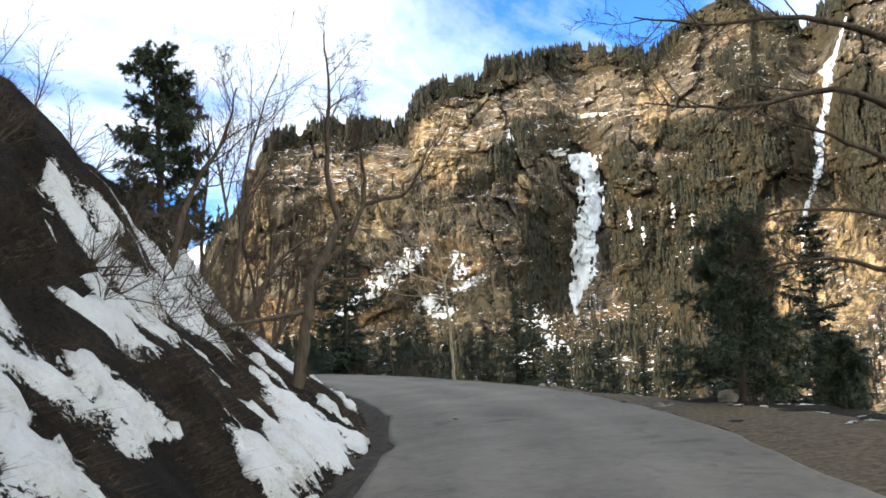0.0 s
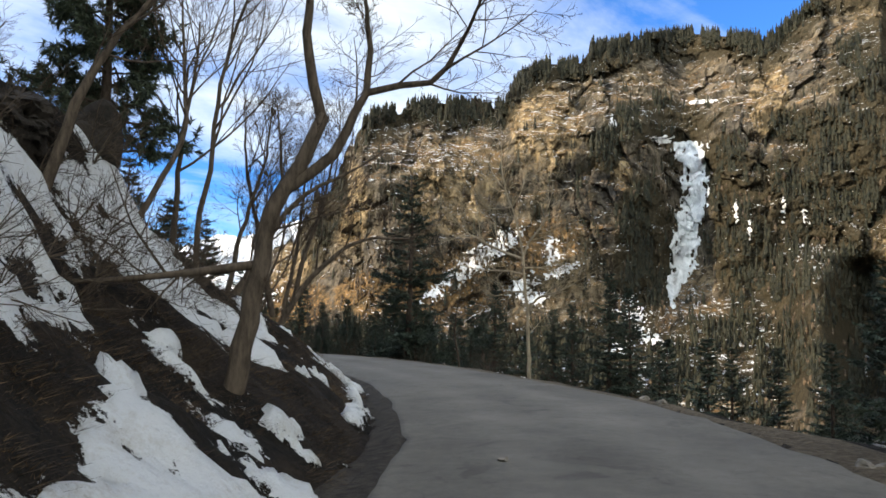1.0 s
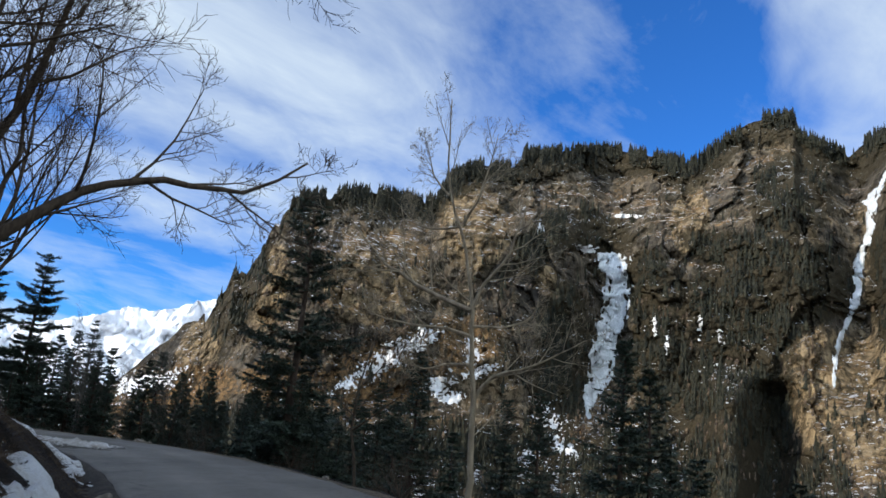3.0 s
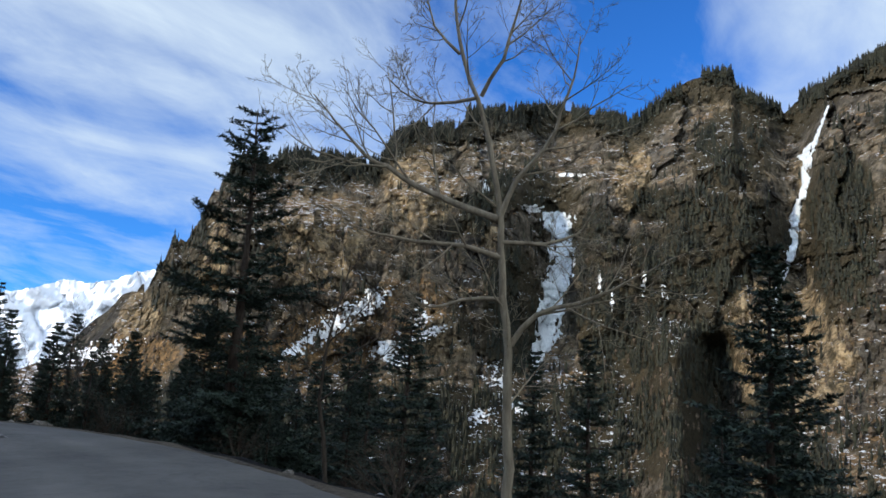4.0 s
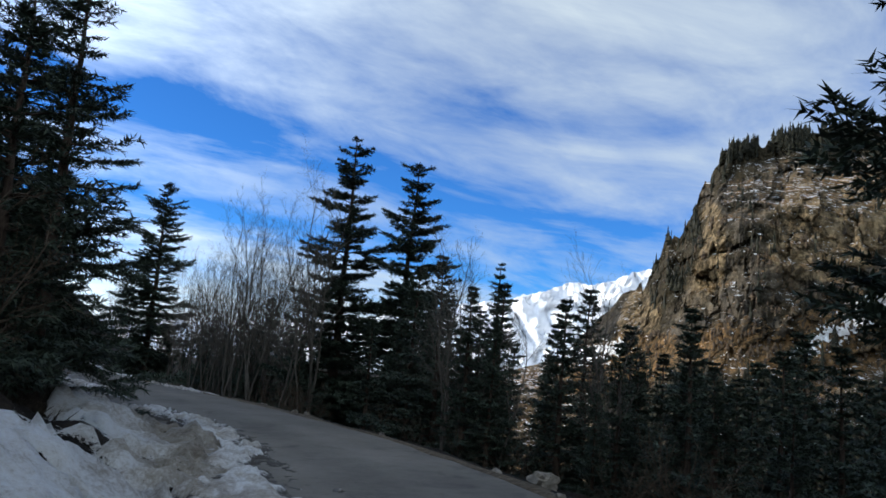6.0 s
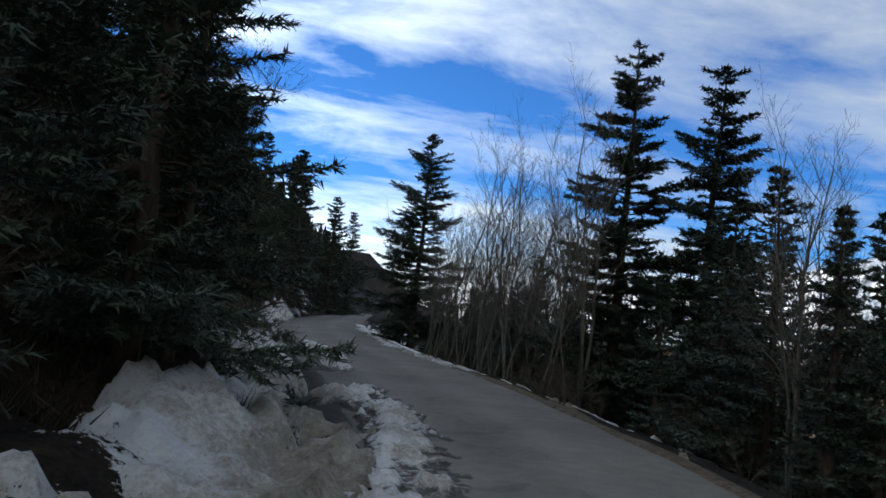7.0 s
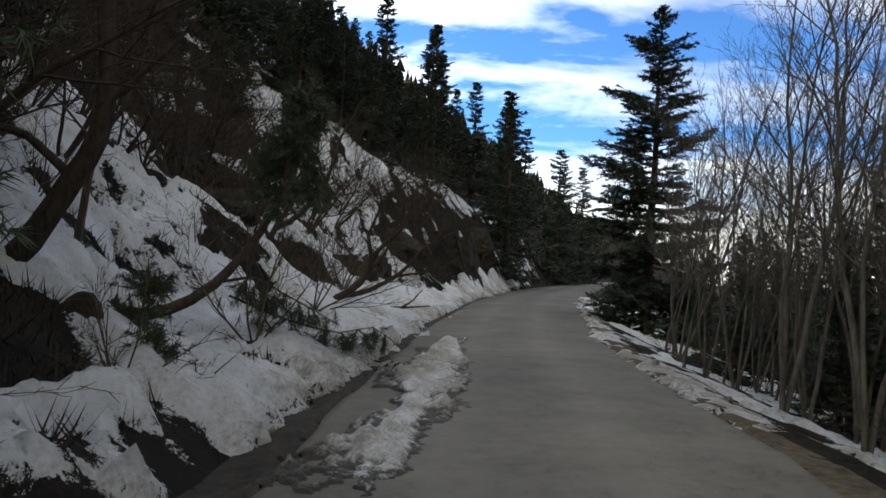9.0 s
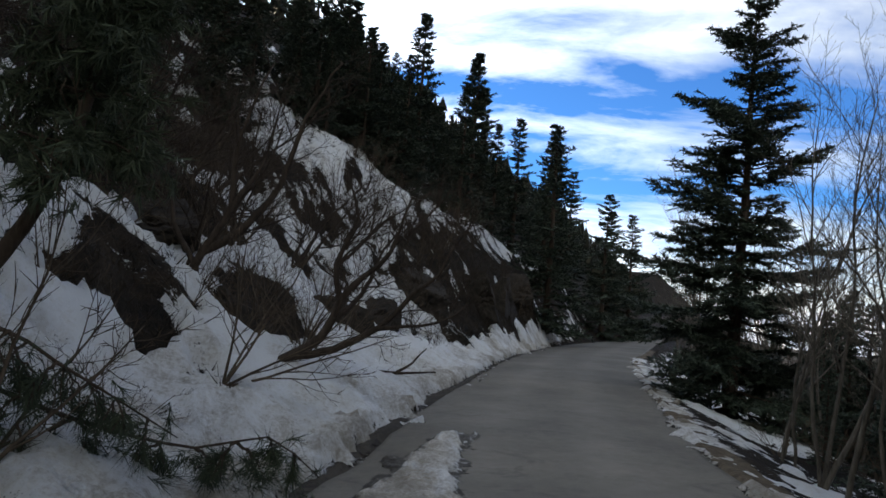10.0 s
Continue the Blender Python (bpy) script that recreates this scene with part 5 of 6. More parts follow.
def near_thicket():
    """Stems that stand close to the road's outer edge."""
    rng = np.random.default_rng(93)
    stems = [((0.05, 0.1, 1), 6.5, 0.06), ((-0.12, 0.05, 1), 6.0, 0.05), ((0.18, -0.05, 1), 5.4, 0.045)]
    x, y = -30.4, 52.6
    first = bare_tree("bare_tree", (x, y, gz(x, y) - 0.1), "clump of grey bare stems at the snowy road edge", 249, [(d, ln, 0.75 * r) for d, ln, r in stems], THICKET, group="thicket along the downhill edge", bark=GREY)
    for x, y in [(-33.0, 53.9), (-34.8, 54.6), (-32.2, 54.6), (-36.6, 55.2), (-35.4, 56.2)]:
        copy_thing(first, pose(x, y, gz(x, y) - 0.1, rng.uniform(-5, 5), rng.uniform(-5, 5), rng.uniform(0, 360)) @ Matrix.Scale(rng.uniform(0.6, 0.9), 4))


near_thicket()


def more_firs():
    rng = np.random.default_rng(92)
    base = conifer("fir_tree", (6.0, 47.0, gz(6, 47) - 0.2), "dark green fir on the slope below the road", 9.0, 2.1, 31, bare=0.02, group="firs below the road", lush=0.62, needle=0.17, width=0.045, thick=26)
    slimmer = conifer("fir_tree", (-3.0, 52.0, gz(-3, 52) - 0.2), "slim dark green fir on the slope below the road", 8.0, 1.4, 32, bare=0.02, group="firs below the road", lush=0.62, needle=0.17, width=0.045, thick=26)
    spots = [(9, 32), (13, 38), (16, 33), (3.5, 40), (12, 50), (0, 58), (-8, 62), (20, 44), (25, 36), (17, 58), (6, 64), (-16, 60), (-14, 70), (30, 50), (22, 26), (-34, 66), (-40, 70), (-22, 70), (-52, 72), (-60, 76), (11, 28), (15, 24), (-30, 62), (-0.6, 32.8), (0.9, 31.0), (2.2, 34.0), (-3.2, 36.8), (3.6, 30.5), (-1.0, 36.5), (-5.0, 40.0), (5.0, 34.0), (1.0, 39.0), (-4.5, 44.0), (-11.0, 45.0), (6.5, 28.5), (-14.0, 48.5), (-18.5, 50.5), (-21.0, 52.0), (-31.5, 57.0), (-36.0, 59.5), (-38.0, 62.5), (-49.5, 64.5), (-55.0, 68.0), (0.3, 33.6), (1.6, 32.0), (-1.6, 34.6), (2.8, 36.0), (4.2, 32.4), (5.6, 30.6), (7.4, 33.0), (-0.2, 35.2), (-6.2, 45.2), (-9.0, 46.8), (-12.2, 47.2), (-15.2, 49.6), (-17.0, 47.6), (-19.4, 52.6), (-13.5, 51.0), (-22.4, 55.8), (-9.8, 49.5), (-8.5, 45.8), (-10.6, 46.6), (-12.8, 48.6), (-11.4, 50.6), (-8.2, 49.4), (-6.4, 47.2), (-9.4, 52.0), (-29.8, 56.2), (-33.0, 56.0), (-35.2, 58.4), (-38.6, 60.2), (-40.6, 58.6), (-31.4, 58.6), (-27.8, 57.0), (-37.0, 57.0), (-43.4, 60.8), (-34.6, 60.6), (-42.5, 63.5), (-33.8, 57.6), (-45.2, 66.0)]
    for k, (x, y) in enumerate(spots):
        if k >= 23 and k % 2 and x > -12:
            continue
        sc = rng.uniform(0.7, 1.15) if k < 23 else rng.uniform(0.34, 0.52) if x > -20 else rng.uniform(0.4, 0.6) if (k % 3 == 0) else rng.uniform(0.28, 0.42)
        copy_thing((base, slimmer)[k % 2], pose(x, y, gz(x, y) - 0.2, 0, 0, rng.uniform(0, 360)) @ Matrix.Scale(sc, 4))
    # a screen of young firs just below the bend
    for k, (x, y) in enumerate([(-12.4, 47.8), (-13.6, 49.8), (-15.2, 52.2), (-11.2, 49.4), (-16.6, 50.6), (-14.6, 54.6), (-18.2, 54.2), (-12.4, 52.8), (-10.2, 53.4), (-9.0, 47.6), (-7.6, 46.4), (-10.4, 51.2), (-8.4, 51.0), (-17.0, 56.8), (-12.0, 56.4), (-6.6, 50.4), (-5.2, 48.6)]):
        z = gz(x, y)
        copy_thing((base, slimmer)[k % 2], pose(x, y, z - 0.2, 0, 0, rng.uniform(0, 360)) @ Matrix.Scale((0.9 + rng.uniform(-0.8, 0.8) - z) / 8.5, 4))
    # close undergrowth of dark young firs between the tall ones
    n = 0
    while n < 46:
        x, y = rng.uniform(-26.5, -4), rng.uniform(36, 62)
        dr = float(ground_at(x, y, GDR))
        if not 2.2 < dr < 9:
            continue
        n += 1
        z = gz(x, y)
        top = rng.uniform(0.8, 3.0) if x < -15 else rng.uniform(0.0, 1.6)
        ob = copy_thing((base, slimmer)[n % 2], pose(x, y, z - 0.2, 0, 0, rng.uniform(0, 360)) @ Matrix.Scale((top - z) / 8.5, 4))
        tagged(ob, "young dark fir in the thicket below the road", "tree", "firs below the road")
    n = 0
    while n < 30:
        x, y = rng.uniform(-54, -28), rng.uniform(52, 80)
        if not 5 < float(ground_at(x, y, GDR)) < 14:
            continue
        n += 1
        z = gz(x, y)
        ob = copy_thing((base, slimmer)[n % 2], pose(x, y, z - 0.2, 0, 0, rng.uniform(0, 360)) @ Matrix.Scale((rng.uniform(0.3, 1.7) - z) / 8.5, 4))
        tagged(ob, "young dark fir in the thicket below the road", "tree", "firs below the road")
    # firs on the hill above the snowy stretch
    hill = [(-52, 43, 7.5), (-55, 44.2, 9), (-58, 46, 9.5), (-60.5, 47.2, 11), (-62.5, 49, 11), (-65, 50.5, 12), (-57, 43, 12), (-66.5, 52.5, 11), (-50, 41.5, 9), (-61, 45, 13), (-48, 40, 9), (-84.4, 63.2, 19.6), (-78.1, 67.6, 13.0), (-95.2, 70.5, 18.5), (-100, 82.0, 12.5), (-88.8, 64.1, 20.3), (-68, 55, 13), (-64, 50, 15), (-58, 46, 14), (-72, 52, 18), (-52, 42, 14), (-80, 58, 20), (-47, 38, 14), (-90, 72, 15), (-62, 42, 19), (-105, 80, 17), (-110, 90, 13), (-75, 60, 14), (-44, 34, 15), (-38, 32, 14), (-70, 44, 22), (-55, 34, 21), (-120, 92, 17), (-92, 66, 19), (-99, 76, 16), (-86, 70, 13.5)]
    for k, (x, y, top) in enumerate(hill):
        z = gz(x, y)
        sc = max(4.0, top - z) / (9.0, 8.0)[k % 2]
        ob = copy_thing((base, slimmer)[k % 2], pose(x, y, z - 0.2, 0, 0, rng.uniform(0, 360)) @ Matrix.Scale(min(sc, 1.6), 4))
        tagged(ob, "dark fir on the wooded hill above the road", "tree", "firs on the hill")
    for k in range(420):
        x, y = rng.uniform(-150, -34), rng.uniform(25, 105)
        dl = float(ground_at(x, y, GDL))
        if 7.5 < dl < 30 and rng.uniform() < 0.55 + 0.45 * (x < -60):
            ob = copy_thing((base, slimmer)[k % 2], pose(x, y, gz(x, y) - 0.2, 0, 0, rng.uniform(0, 360)) @ Matrix.Scale(rng.uniform(0.6, 1.2), 4))
            tagged(ob, "dark fir on the wooded hill above the road", "tree", "firs on the hill")
    # a close row that steps down to the road along the hill's edge
    edge = [(-65.6, 50.4, 15.4), (-70, 52.2, 16.2), (-66, 52.6, 13.4), (-71, 53.8, 14.6), (-62, 49.0, 12.8), (-62.5, 50.5, 11.4), (-67, 49, 15.8), (-67.5, 50.6, 14.6), (-67, 51.8, 14.0), (-68.5, 53.0, 12.4), (-67, 54.0, 12.0), (-69, 55.4, 10.2), (-72, 52, 15.5), (-77, 53.2, 16.4), (-74, 54.4, 13.8), (-76, 56, 14), (-78, 57.6, 11.2), (-76, 59, 10.8), (-79, 60.6, 9.4), (-83, 60, 13.2), (-84, 62, 11.8)]
    for k, (x, y, top) in enumerate(edge):
        z = gz(x, y)
        m = pose(x, y, z - 0.2, rng.uniform(-2, 2), rng.uniform(-2, 2), rng.uniform(0, 360)) @ Matrix.Scale(max(2.6, top - z) / (9.0, 8.0)[k % 2], 4)
        tagged(copy_thing((base, slimmer)[k % 2], m), "dark fir at the edge of the wooded hill", "tree", "firs on the hill")


roadside_thicket()
more_firs()


# ---- the bank of the first stretch ----
def tuft(V, p, d, rng, count=26, needle=0.15, width=0.006):
    """A brush of long pine needles at a twig's end."""
    d = unit(d)
    w = d[None] * rng.uniform(0.1, 1.1, count)[:, None] + rng.normal(size=(count, 3)) * 0.55
    w /= np.linalg.norm(w, axis=1)[:, None]
    b = p[None] - d[None] * (rng.uniform(0, 0.12, count))[:, None]
    s = cross(w, rng.normal(size=(count, 3)))
    s = s / (np.linalg.norm(s, axis=1)[:, None] + 1e-9) * width
    tip = b + w * (needle * rng.uniform(0.7, 1.2, count))[:, None] + np.array([0, 0, -0.25 * needle])
    V.append(np.stack([b - s, b + s, tip], 1).reshape(-1, 3))


def pine(name, loc, label, seed, trunk, r0, limbs, reach, start=0.3, droop=0.1, tufts=7, width=0.008, needle=0.15, group=""):
    """A long-needled pine. trunk: points from the base; limbs: how many branches leave it."""
    rng = np.random.default_rng(seed)
    t = thing(name, loc, label, "tree", group)
    wood, twigs, V = Soup(), Soup(), []
    pts = catmull(trunk, 0.25)
    n = len(pts)
    tube(wood, pts, np.linspace(r0, r0 * 0.25, n), 8)
    for k in range(limbs):
        f = start + (1 - start) * (k + rng.uniform(0, 1)) / limbs
        i = min(n - 2, int(f * (n - 1)))
        a = rng.uniform(0, 6.28)
        ln = reach * (1.15 - 0.75 * f) * rng.uniform(0.6, 1.15)
        m = 7
        s = np.linspace(0, 1, m)
        lim = pts[i] + np.c_[np.cos(a) * s, np.sin(a) * s, 0.30 * s - droop * s - 0.4 * droop * s**2] * ln
        lim[1:] += rng.normal(size=(m - 1, 3)) * 0.04 * ln
        tube(twigs, lim, np.linspace(0.012 + 0.012 * ln, 0.005, m), 4)
        for q in range(tufts):
            g = 0.3 + 0.7 * (q + rng.uniform(0, 1)) / tufts
            j = min(m - 2, int(g * (m - 1)))
            p = lim[j] + (lim[j + 1] - lim[j]) * (g * (m - 1) - j)
            d = unit(unit(lim[j + 1] - lim[j]) * 0.7 + rng.normal(size=3) * 0.6 + np.array([0, 0, 0.15 - droop]))
            tl = rng.uniform(0.12, 0.38) * (0.5 + 0.3 * reach)
            mid = p + d * tl * 0.5 + np.array([0, 0, -0.1 * droop])
            end = p + d * tl
            tube(twigs, [p, mid, end], [0.006, 0.005, 0.003], 3)
            tuft(V, end, d, rng, 30, needle, width)
            tuft(V, mid, d, rng, 20, needle, width)
            tuft(V, mid + rng.normal(size=3) * 0.12, d + rng.normal(size=3) * 0.6, rng, 22, needle, width)
    part("trunk", wood.mesh("trunk", True), FIRBARK, t)
    tagged(part("bough", twigs.mesh("bough"), FIRBARK, t), "thin dark branches", kind="stuff")
    v = np.vstack(V)
    tagged(part("crown", mesh_np("crown", v, np.arange(len(v)).reshape(-1, 3)), PINE, t), "long green needle brushes", kind="stuff")
    return t


def base(x, y, sink=0.12):
    return (x, y, gz(x, y) - sink)


HERO = dict(BARE, kids=(8, 7, 6, 3), start=(0.25, 0.2, 0.15, 0.15))
bare_tree("forked_tree", base(-3.6, 14.5), "leaning forked bare tree on the snowy bank", 21,
          [([(0, 0, 0), (0.19, 0.08, 1.1), (0.32, 0.14, 2.05), (0.59, 0.24, 2.6), (0.81, 0.32, 3.2)], 0.125, 0.075, 0.40),
           ([(0.81, 0.32, 3.2), (0.66, 0.26, 3.9), (0.63, 0.26, 4.7), (0.68, 0.30, 5.7), (0.62, 0.30, 6.9)], 0.065, 0.012, 0.75),
           ([(0.43, 0.18, 2.3), (0.95, 0.37, 2.75), (1.29, 0.47, 3.5), (1.99, 0.64, 3.65), (2.43, 0.72, 4.3), (2.6, 0.8, 4.9)], 0.07, 0.012, 0.8),
           ([(1.29, 0.47, 3.5), (1.27, 0.52, 4.3), (1.05, 0.5, 5.3)], 0.045, 0.010, 0.8),
           ([(0.14, 0.05, 1.45), (-0.6, -0.32, 1.32), (-1.4, -0.8, 1.2), (-1.95, -1.0, 1.35)], 0.055, 0.012, 0.9)], HERO)
SPREAD = dict(BARE, kids=(8, 7, 6, 4), start=(0.3, 0.2, 0.2, 0.15), lift=0.07)
bare_tree("bare_tree", base(-6.5, 23.0), "spreading bare tree with several stems on the bank", 23,
          [([(0, 0, 0), (0.32, 0.2, 0.8), (0.78, 0.5, 1.5), (1.67, 1.0, 2.25), (2.6, 1.4, 2.3), (3.2, 1.5, 2.7)], 0.085, 0.012, 0.75),
           ([(0.3, 0.2, 0.8), (0.45, 0.3, 1.7), (0.78, 0.5, 2.9), (0.95, 0.6, 3.9), (1.35, 0.8, 5.2)], 0.06, 0.010, 0.7),
           ([(0.1, 0.1, 0.5), (0.25, 0.2, 1.5), (0.4, 0.3, 3.1), (0.5, 0.3, 4.6)], 0.055, 0.010, 0.7),
           ([(-0.1, 0, 0.4), (-0.35, -0.3, 2.1), (-0.6, -0.5, 3.4), (-0.7, -0.6, 5.2)], 0.07, 0.012, 0.7)], SPREAD)
bare_tree("bare_tree", base(-6.9, 21.3), "wide bare tree with a dense fan of twigs", 25,
          [([(0, 0, 0), (0.4, 0.25, 0.9), (0.8, 0.5, 1.8), (1.3, 0.8, 2.5), (2.1, 1.1, 3.0), (2.9, 1.5, 3.6)], 0.10, 0.012, 0.8),
           ([(0.8, 0.5, 1.8), (0.85, 0.5, 2.8), (0.7, 0.5, 4.4)], 0.06, 0.010, 0.8),
           ([(0.0, 0, 0.2), (0.15, 0.2, 1.6), (0.5, 0.4, 3.0), (0.6, 0.5, 4.6)], 0.06, 0.010, 0.6)], SPREAD)
UPRIGHT = dict(BARE, kids=(10, 6, 4, 3), fork=(22, 50), lift=0.09)
bare_tree("bare_tree", base(-5.9, 18.2), "tall slim bare tree on the snowy bank", 26, [((0.02, 0.1, 1), 6.4, 0.055)], UPRIGHT)
bare_tree("bare_tree", base(-6.1, 16.6), "slim leaning bare tree on the snowy bank", 27, [((0.35, 0.2, 1), 4.6, 0.05)], UPRIGHT)
bare_tree("bare_tree", base(-7.4, 19.8), "slim bare tree on the bank's crest", 28, [((0.22, 0.1, 1), 5.4, 0.07)], UPRIGHT)
bare_tree("bare_tree", base(-5.9, 14.3), "crooked bare tree beside a dark outcrop", 29,
          [([(0, 0, 0), (0.15, 0.2, 0.9), (0.35, 0.5, 1.9), (0.8, 0.9, 2.9), (1.0, 1.0, 3.9)], 0.075, 0.015, 0.62)], BARE)
bare_tree("bare_tree", base(-8.6, 26.3), "bare tree with thin stems behind the bank", 30, [((0.2, 0.1, 1), 5.0, 0.05), ((-0.1, 0.3, 1), 4.6, 0.045), ((0.5, 0.2, 1), 4.2, 0.04)], UPRIGHT)
pine("pine_tree", base(-7.5, 17.8), "bushy dark pine behind the crag above the snowy bank", 33, [(0, 0, 0), (-0.05, 0.05, 1.8), (-0.15, 0.1, 3.6), (-0.3, 0.1, 5.2)], 0.11, 52, 1.45, 0.16, tufts=12, width=0.014)
pine("pine_tree", base(5.0, 16.6), "bushy dark pine on the outer verge", 34, [(0, 0, 0), (0.05, 0, 1.5), (0, 0.05, 4.0)], 0.08, 44, 1.35, 0.12, tufts=10, width=0.014)
pine("pine_tree", base(7.2, 17.2), "low dark pine on the outer verge", 35, [(0, 0, 0), (0.05, 0, 0.8), (0, 0.05, 1.9)], 0.05, 22, 0.8, 0.12, tufts=9, width=0.013)
conifer("fir_tree", base(-15.2, 31.0), "dark green fir behind the bank's crest", 5.9 - gz(-15.2, 31.0), 1.5, 36, bare=0.03)
conifer("fir_tree", base(-11.5, 27.5), "small dark green fir behind the bank's crest", 3.9 - gz(-11.5, 27.5), 1.2, 37, bare=0.03)

bare_tree("bare_tree", (-2.05, 33.25, -1.9), "tall pale-barked bare tree below the road's edge", 22,
          [([(0.42, 0, 0), (0.40, 0, 1.6), (0.34, 0, 2.64), (0.26, 0, 3.37), (0.21, 0, 4.07), (0.13, 0, 4.73), (0.01, 0, 5.55), (-0.21, 0, 6.26), (-0.47, 0, 6.87), (-0.62, 0.1, 8.0), (-0.66, 0.1, 9.2)], 0.080, 0.012, 0.20),
           ([(0.14, 0.0, 4.49), (-0.45, 0.1, 4.73), (-1.05, 0.25, 4.99), (-1.48, 0.3, 5.26), (-1.8, 0.3, 5.41), (-2.13, 0.4, 5.79), (-2.67, 0.5, 6.38)], 0.055, 0.009, 0.62),
           ([(0.2, 0.0, 3.95), (-0.32, -0.15, 4.07), (-1.02, -0.3, 4.06), (-1.49, -0.4, 4.13), (-1.91, -0.45, 4.23)], 0.042, 0.008, 0.62),
           ([(0.24, 0.0, 3.37), (-0.31, 0.1, 3.35), (-0.73, 0.15, 3.2), (-1.05, 0.2, 3.41)], 0.036, 0.008, 0.7),
           ([(0.19, 0.0, 4.55), (0.37, -0.1, 5.05), (0.75, -0.25, 5.48), (0.97, -0.3, 6.04), (1.1, -0.35, 6.52), (1.2, -0.4, 7.1)], 0.044, 0.008, 0.62),
           ([(0.2, 0.0, 4.19), (0.82, 0.2, 4.25), (1.28, 0.35, 4.39), (1.52, 0.4, 4.68)], 0.034, 0.008, 0.7),
           ([(0.37, 0.0, 2.75), (0.7, -0.1, 3.17), (1.2, -0.25, 3.34), (1.7, -0.35, 3.56), (2.5, -0.5, 4.01)], 0.045, 0.008, 0.7),
           ([(-0.21, 0.0, 6.26), (-0.85, 0.2, 6.24), (-1.16, 0.3, 6.3), (-1.6, 0.4, 6.7)], 0.03, 0.007, 0.7),
           ([(-0.2, 0.0, 6.3), (0.12, -0.15, 6.8), (0.3, -0.2, 7.5), (0.45, -0.25, 8.3)], 0.034, 0.007, 0.7),
           ([(-0.5, 0.0, 6.95), (-0.9, 0.15, 7.4), (-1.1, 0.2, 8.2)], 0.026, 0.006, 0.7)], dict(BARE, kids=(10, 6, 4, 3), start=(0.2, 0.2, 0.2, 0.2), fork=(30, 65), lift=0.10, ratio=(0.75, 0.62, 0.6, 0.6)), bark=PALE)
bare_tree("sapling", base(-4.6, 37.6), "slim bare sapling at the road's outer edge", 41, [((-0.03, 0.02, 1), 4.4, 0.05)], dict(BARE, kids=(8, 5, 4, 2)))
bare_tree("bare_tree", base(5.6, 10.4), "bare tree that leans over the outer verge", 42,
          [([(0, 0, 0), (0.05, 0.0, 1.5), (0.0, 0.1, 3.5), (0.1, 0.1, 5.2), (0.2, 0.2, 7.2)], 0.12, 0.03, 0.25),
           ([(0.0, 0.1, 4.3), (-0.9, 0.1, 4.75), (-2.1, 0.1, 4.55), (-3.4, 0.1, 4.7)], 0.06, 0.010, 0.6),
           ([(0.1, 0.1, 5.3), (-1.2, 0.1, 5.75), (-2.4, 0.0, 5.7), (-3.5, 0.0, 5.85)], 0.055, 0.010, 0.6),
           ([(0.0, 0.1, 3.6), (-0.6, 0.1, 3.9), (-1.3, 0.1, 4.25), (-2.0, 0.1, 4.5)], 0.045, 0.010, 0.7),
           ([(0.0, 0.1, 2.8), (-0.7, 0.1, 3.1), (-1.3, 0.1, 3.15), (-1.9, 0.1, 3.1)], 0.045, 0.010, 0.7),
           ([(0.0, 0.0, 2.2), (-0.6, 0.1, 2.35), (-1.2, 0.1, 2.5), (-2.2, 0.1, 2.4)], 0.045, 0.010, 0.7)], dict(BARE, kids=(10, 6, 5, 3)))


# ---- the snowy stretch round the bend ----
def dark_firs_above_bend():
    for k, (x, y, h, r) in enumerate([(-20.6, 40.4, 7.5, 1.9), (-25.0, 41.6, 9.0, 2.2), (-18.0, 38.3, 5.0, 1.5), (-29.0, 40.2, 8.5, 2.0), (-22.6, 41.4, 6.5, 2.0), (-27.2, 42.2, 7.5, 2.0), (-32.5, 41.5, 8.0, 2.0), (-24.0, 39.2, 8.0, 2.2), (-28.2, 41.6, 8.0, 1.8)]):
        conifer("fir_tree", base(x, y), "dense black-green fir leaning over the snowy bank", h, r, 51 + k, bare=0.05, gap=0.2, lush=1.0, width=0.017, thick=60, group="firs on the hill")


dark_firs_above_bend()
bare_tree("bare_tree", base(-26.5, 42.6), "bare tree that overhangs the snowy bank", 55, [([(0, 0, 0), (-0.3, 0.3, 1.6), (-0.7, 0.8, 3.2), (-1.0, 1.4, 4.6), (-1.2, 1.9, 5.8)], 0.055, 0.012, 0.9)], HERO)
bare_tree("leaning_tree", base(-31.8, 43.4), "thick dark tree trunk leaning out of the snow", 56,
          [([(-0.3, -0.8, -0.35), (-0.12, -0.2, -0.1), (0.08, 0.3, 0.35), (0.22, 0.72, 1.05), (0.3, 1.0, 1.75), (0.28, 0.98, 2.85), (0.26, 0.94, 3.7), (0.22, 0.9, 5.2)], 0.17, 0.05, 0.34),
           ([(0.22, 0.72, 1.05), (0.0, 0.2, 1.5), (-0.2, -0.5, 1.7), (-0.3, -1.1, 2.2)], 0.06, 0.012, 0.8), ([(0.3, 1.0, 1.9), (0.5, 1.5, 2.3), (0.6, 2.0, 3.0)], 0.05, 0.010, 0.8)], dict(HERO, kids=(14, 6, 5, 2), start=(0.42, 0.2, 0.15, 0.15), fork=(55, 90), lift=0.0), bark=DARKBARK)
bare_tree("bare_tree", base(-33.6, 43.9), "pale-stemmed bare tree on the snowy hillside", 57, [([(0, 0, 0), (0.1, 0.15, 1.2), (0.05, 0.2, 2.6), (0.1, 0.3, 4.4)], 0.06, 0.015, 0.7), ([(0.1, 0.15, 1.2), (0.2, 0.6, 2.2), (0.3, 0.9, 3.4)], 0.045, 0.01, 0.8)], HERO)
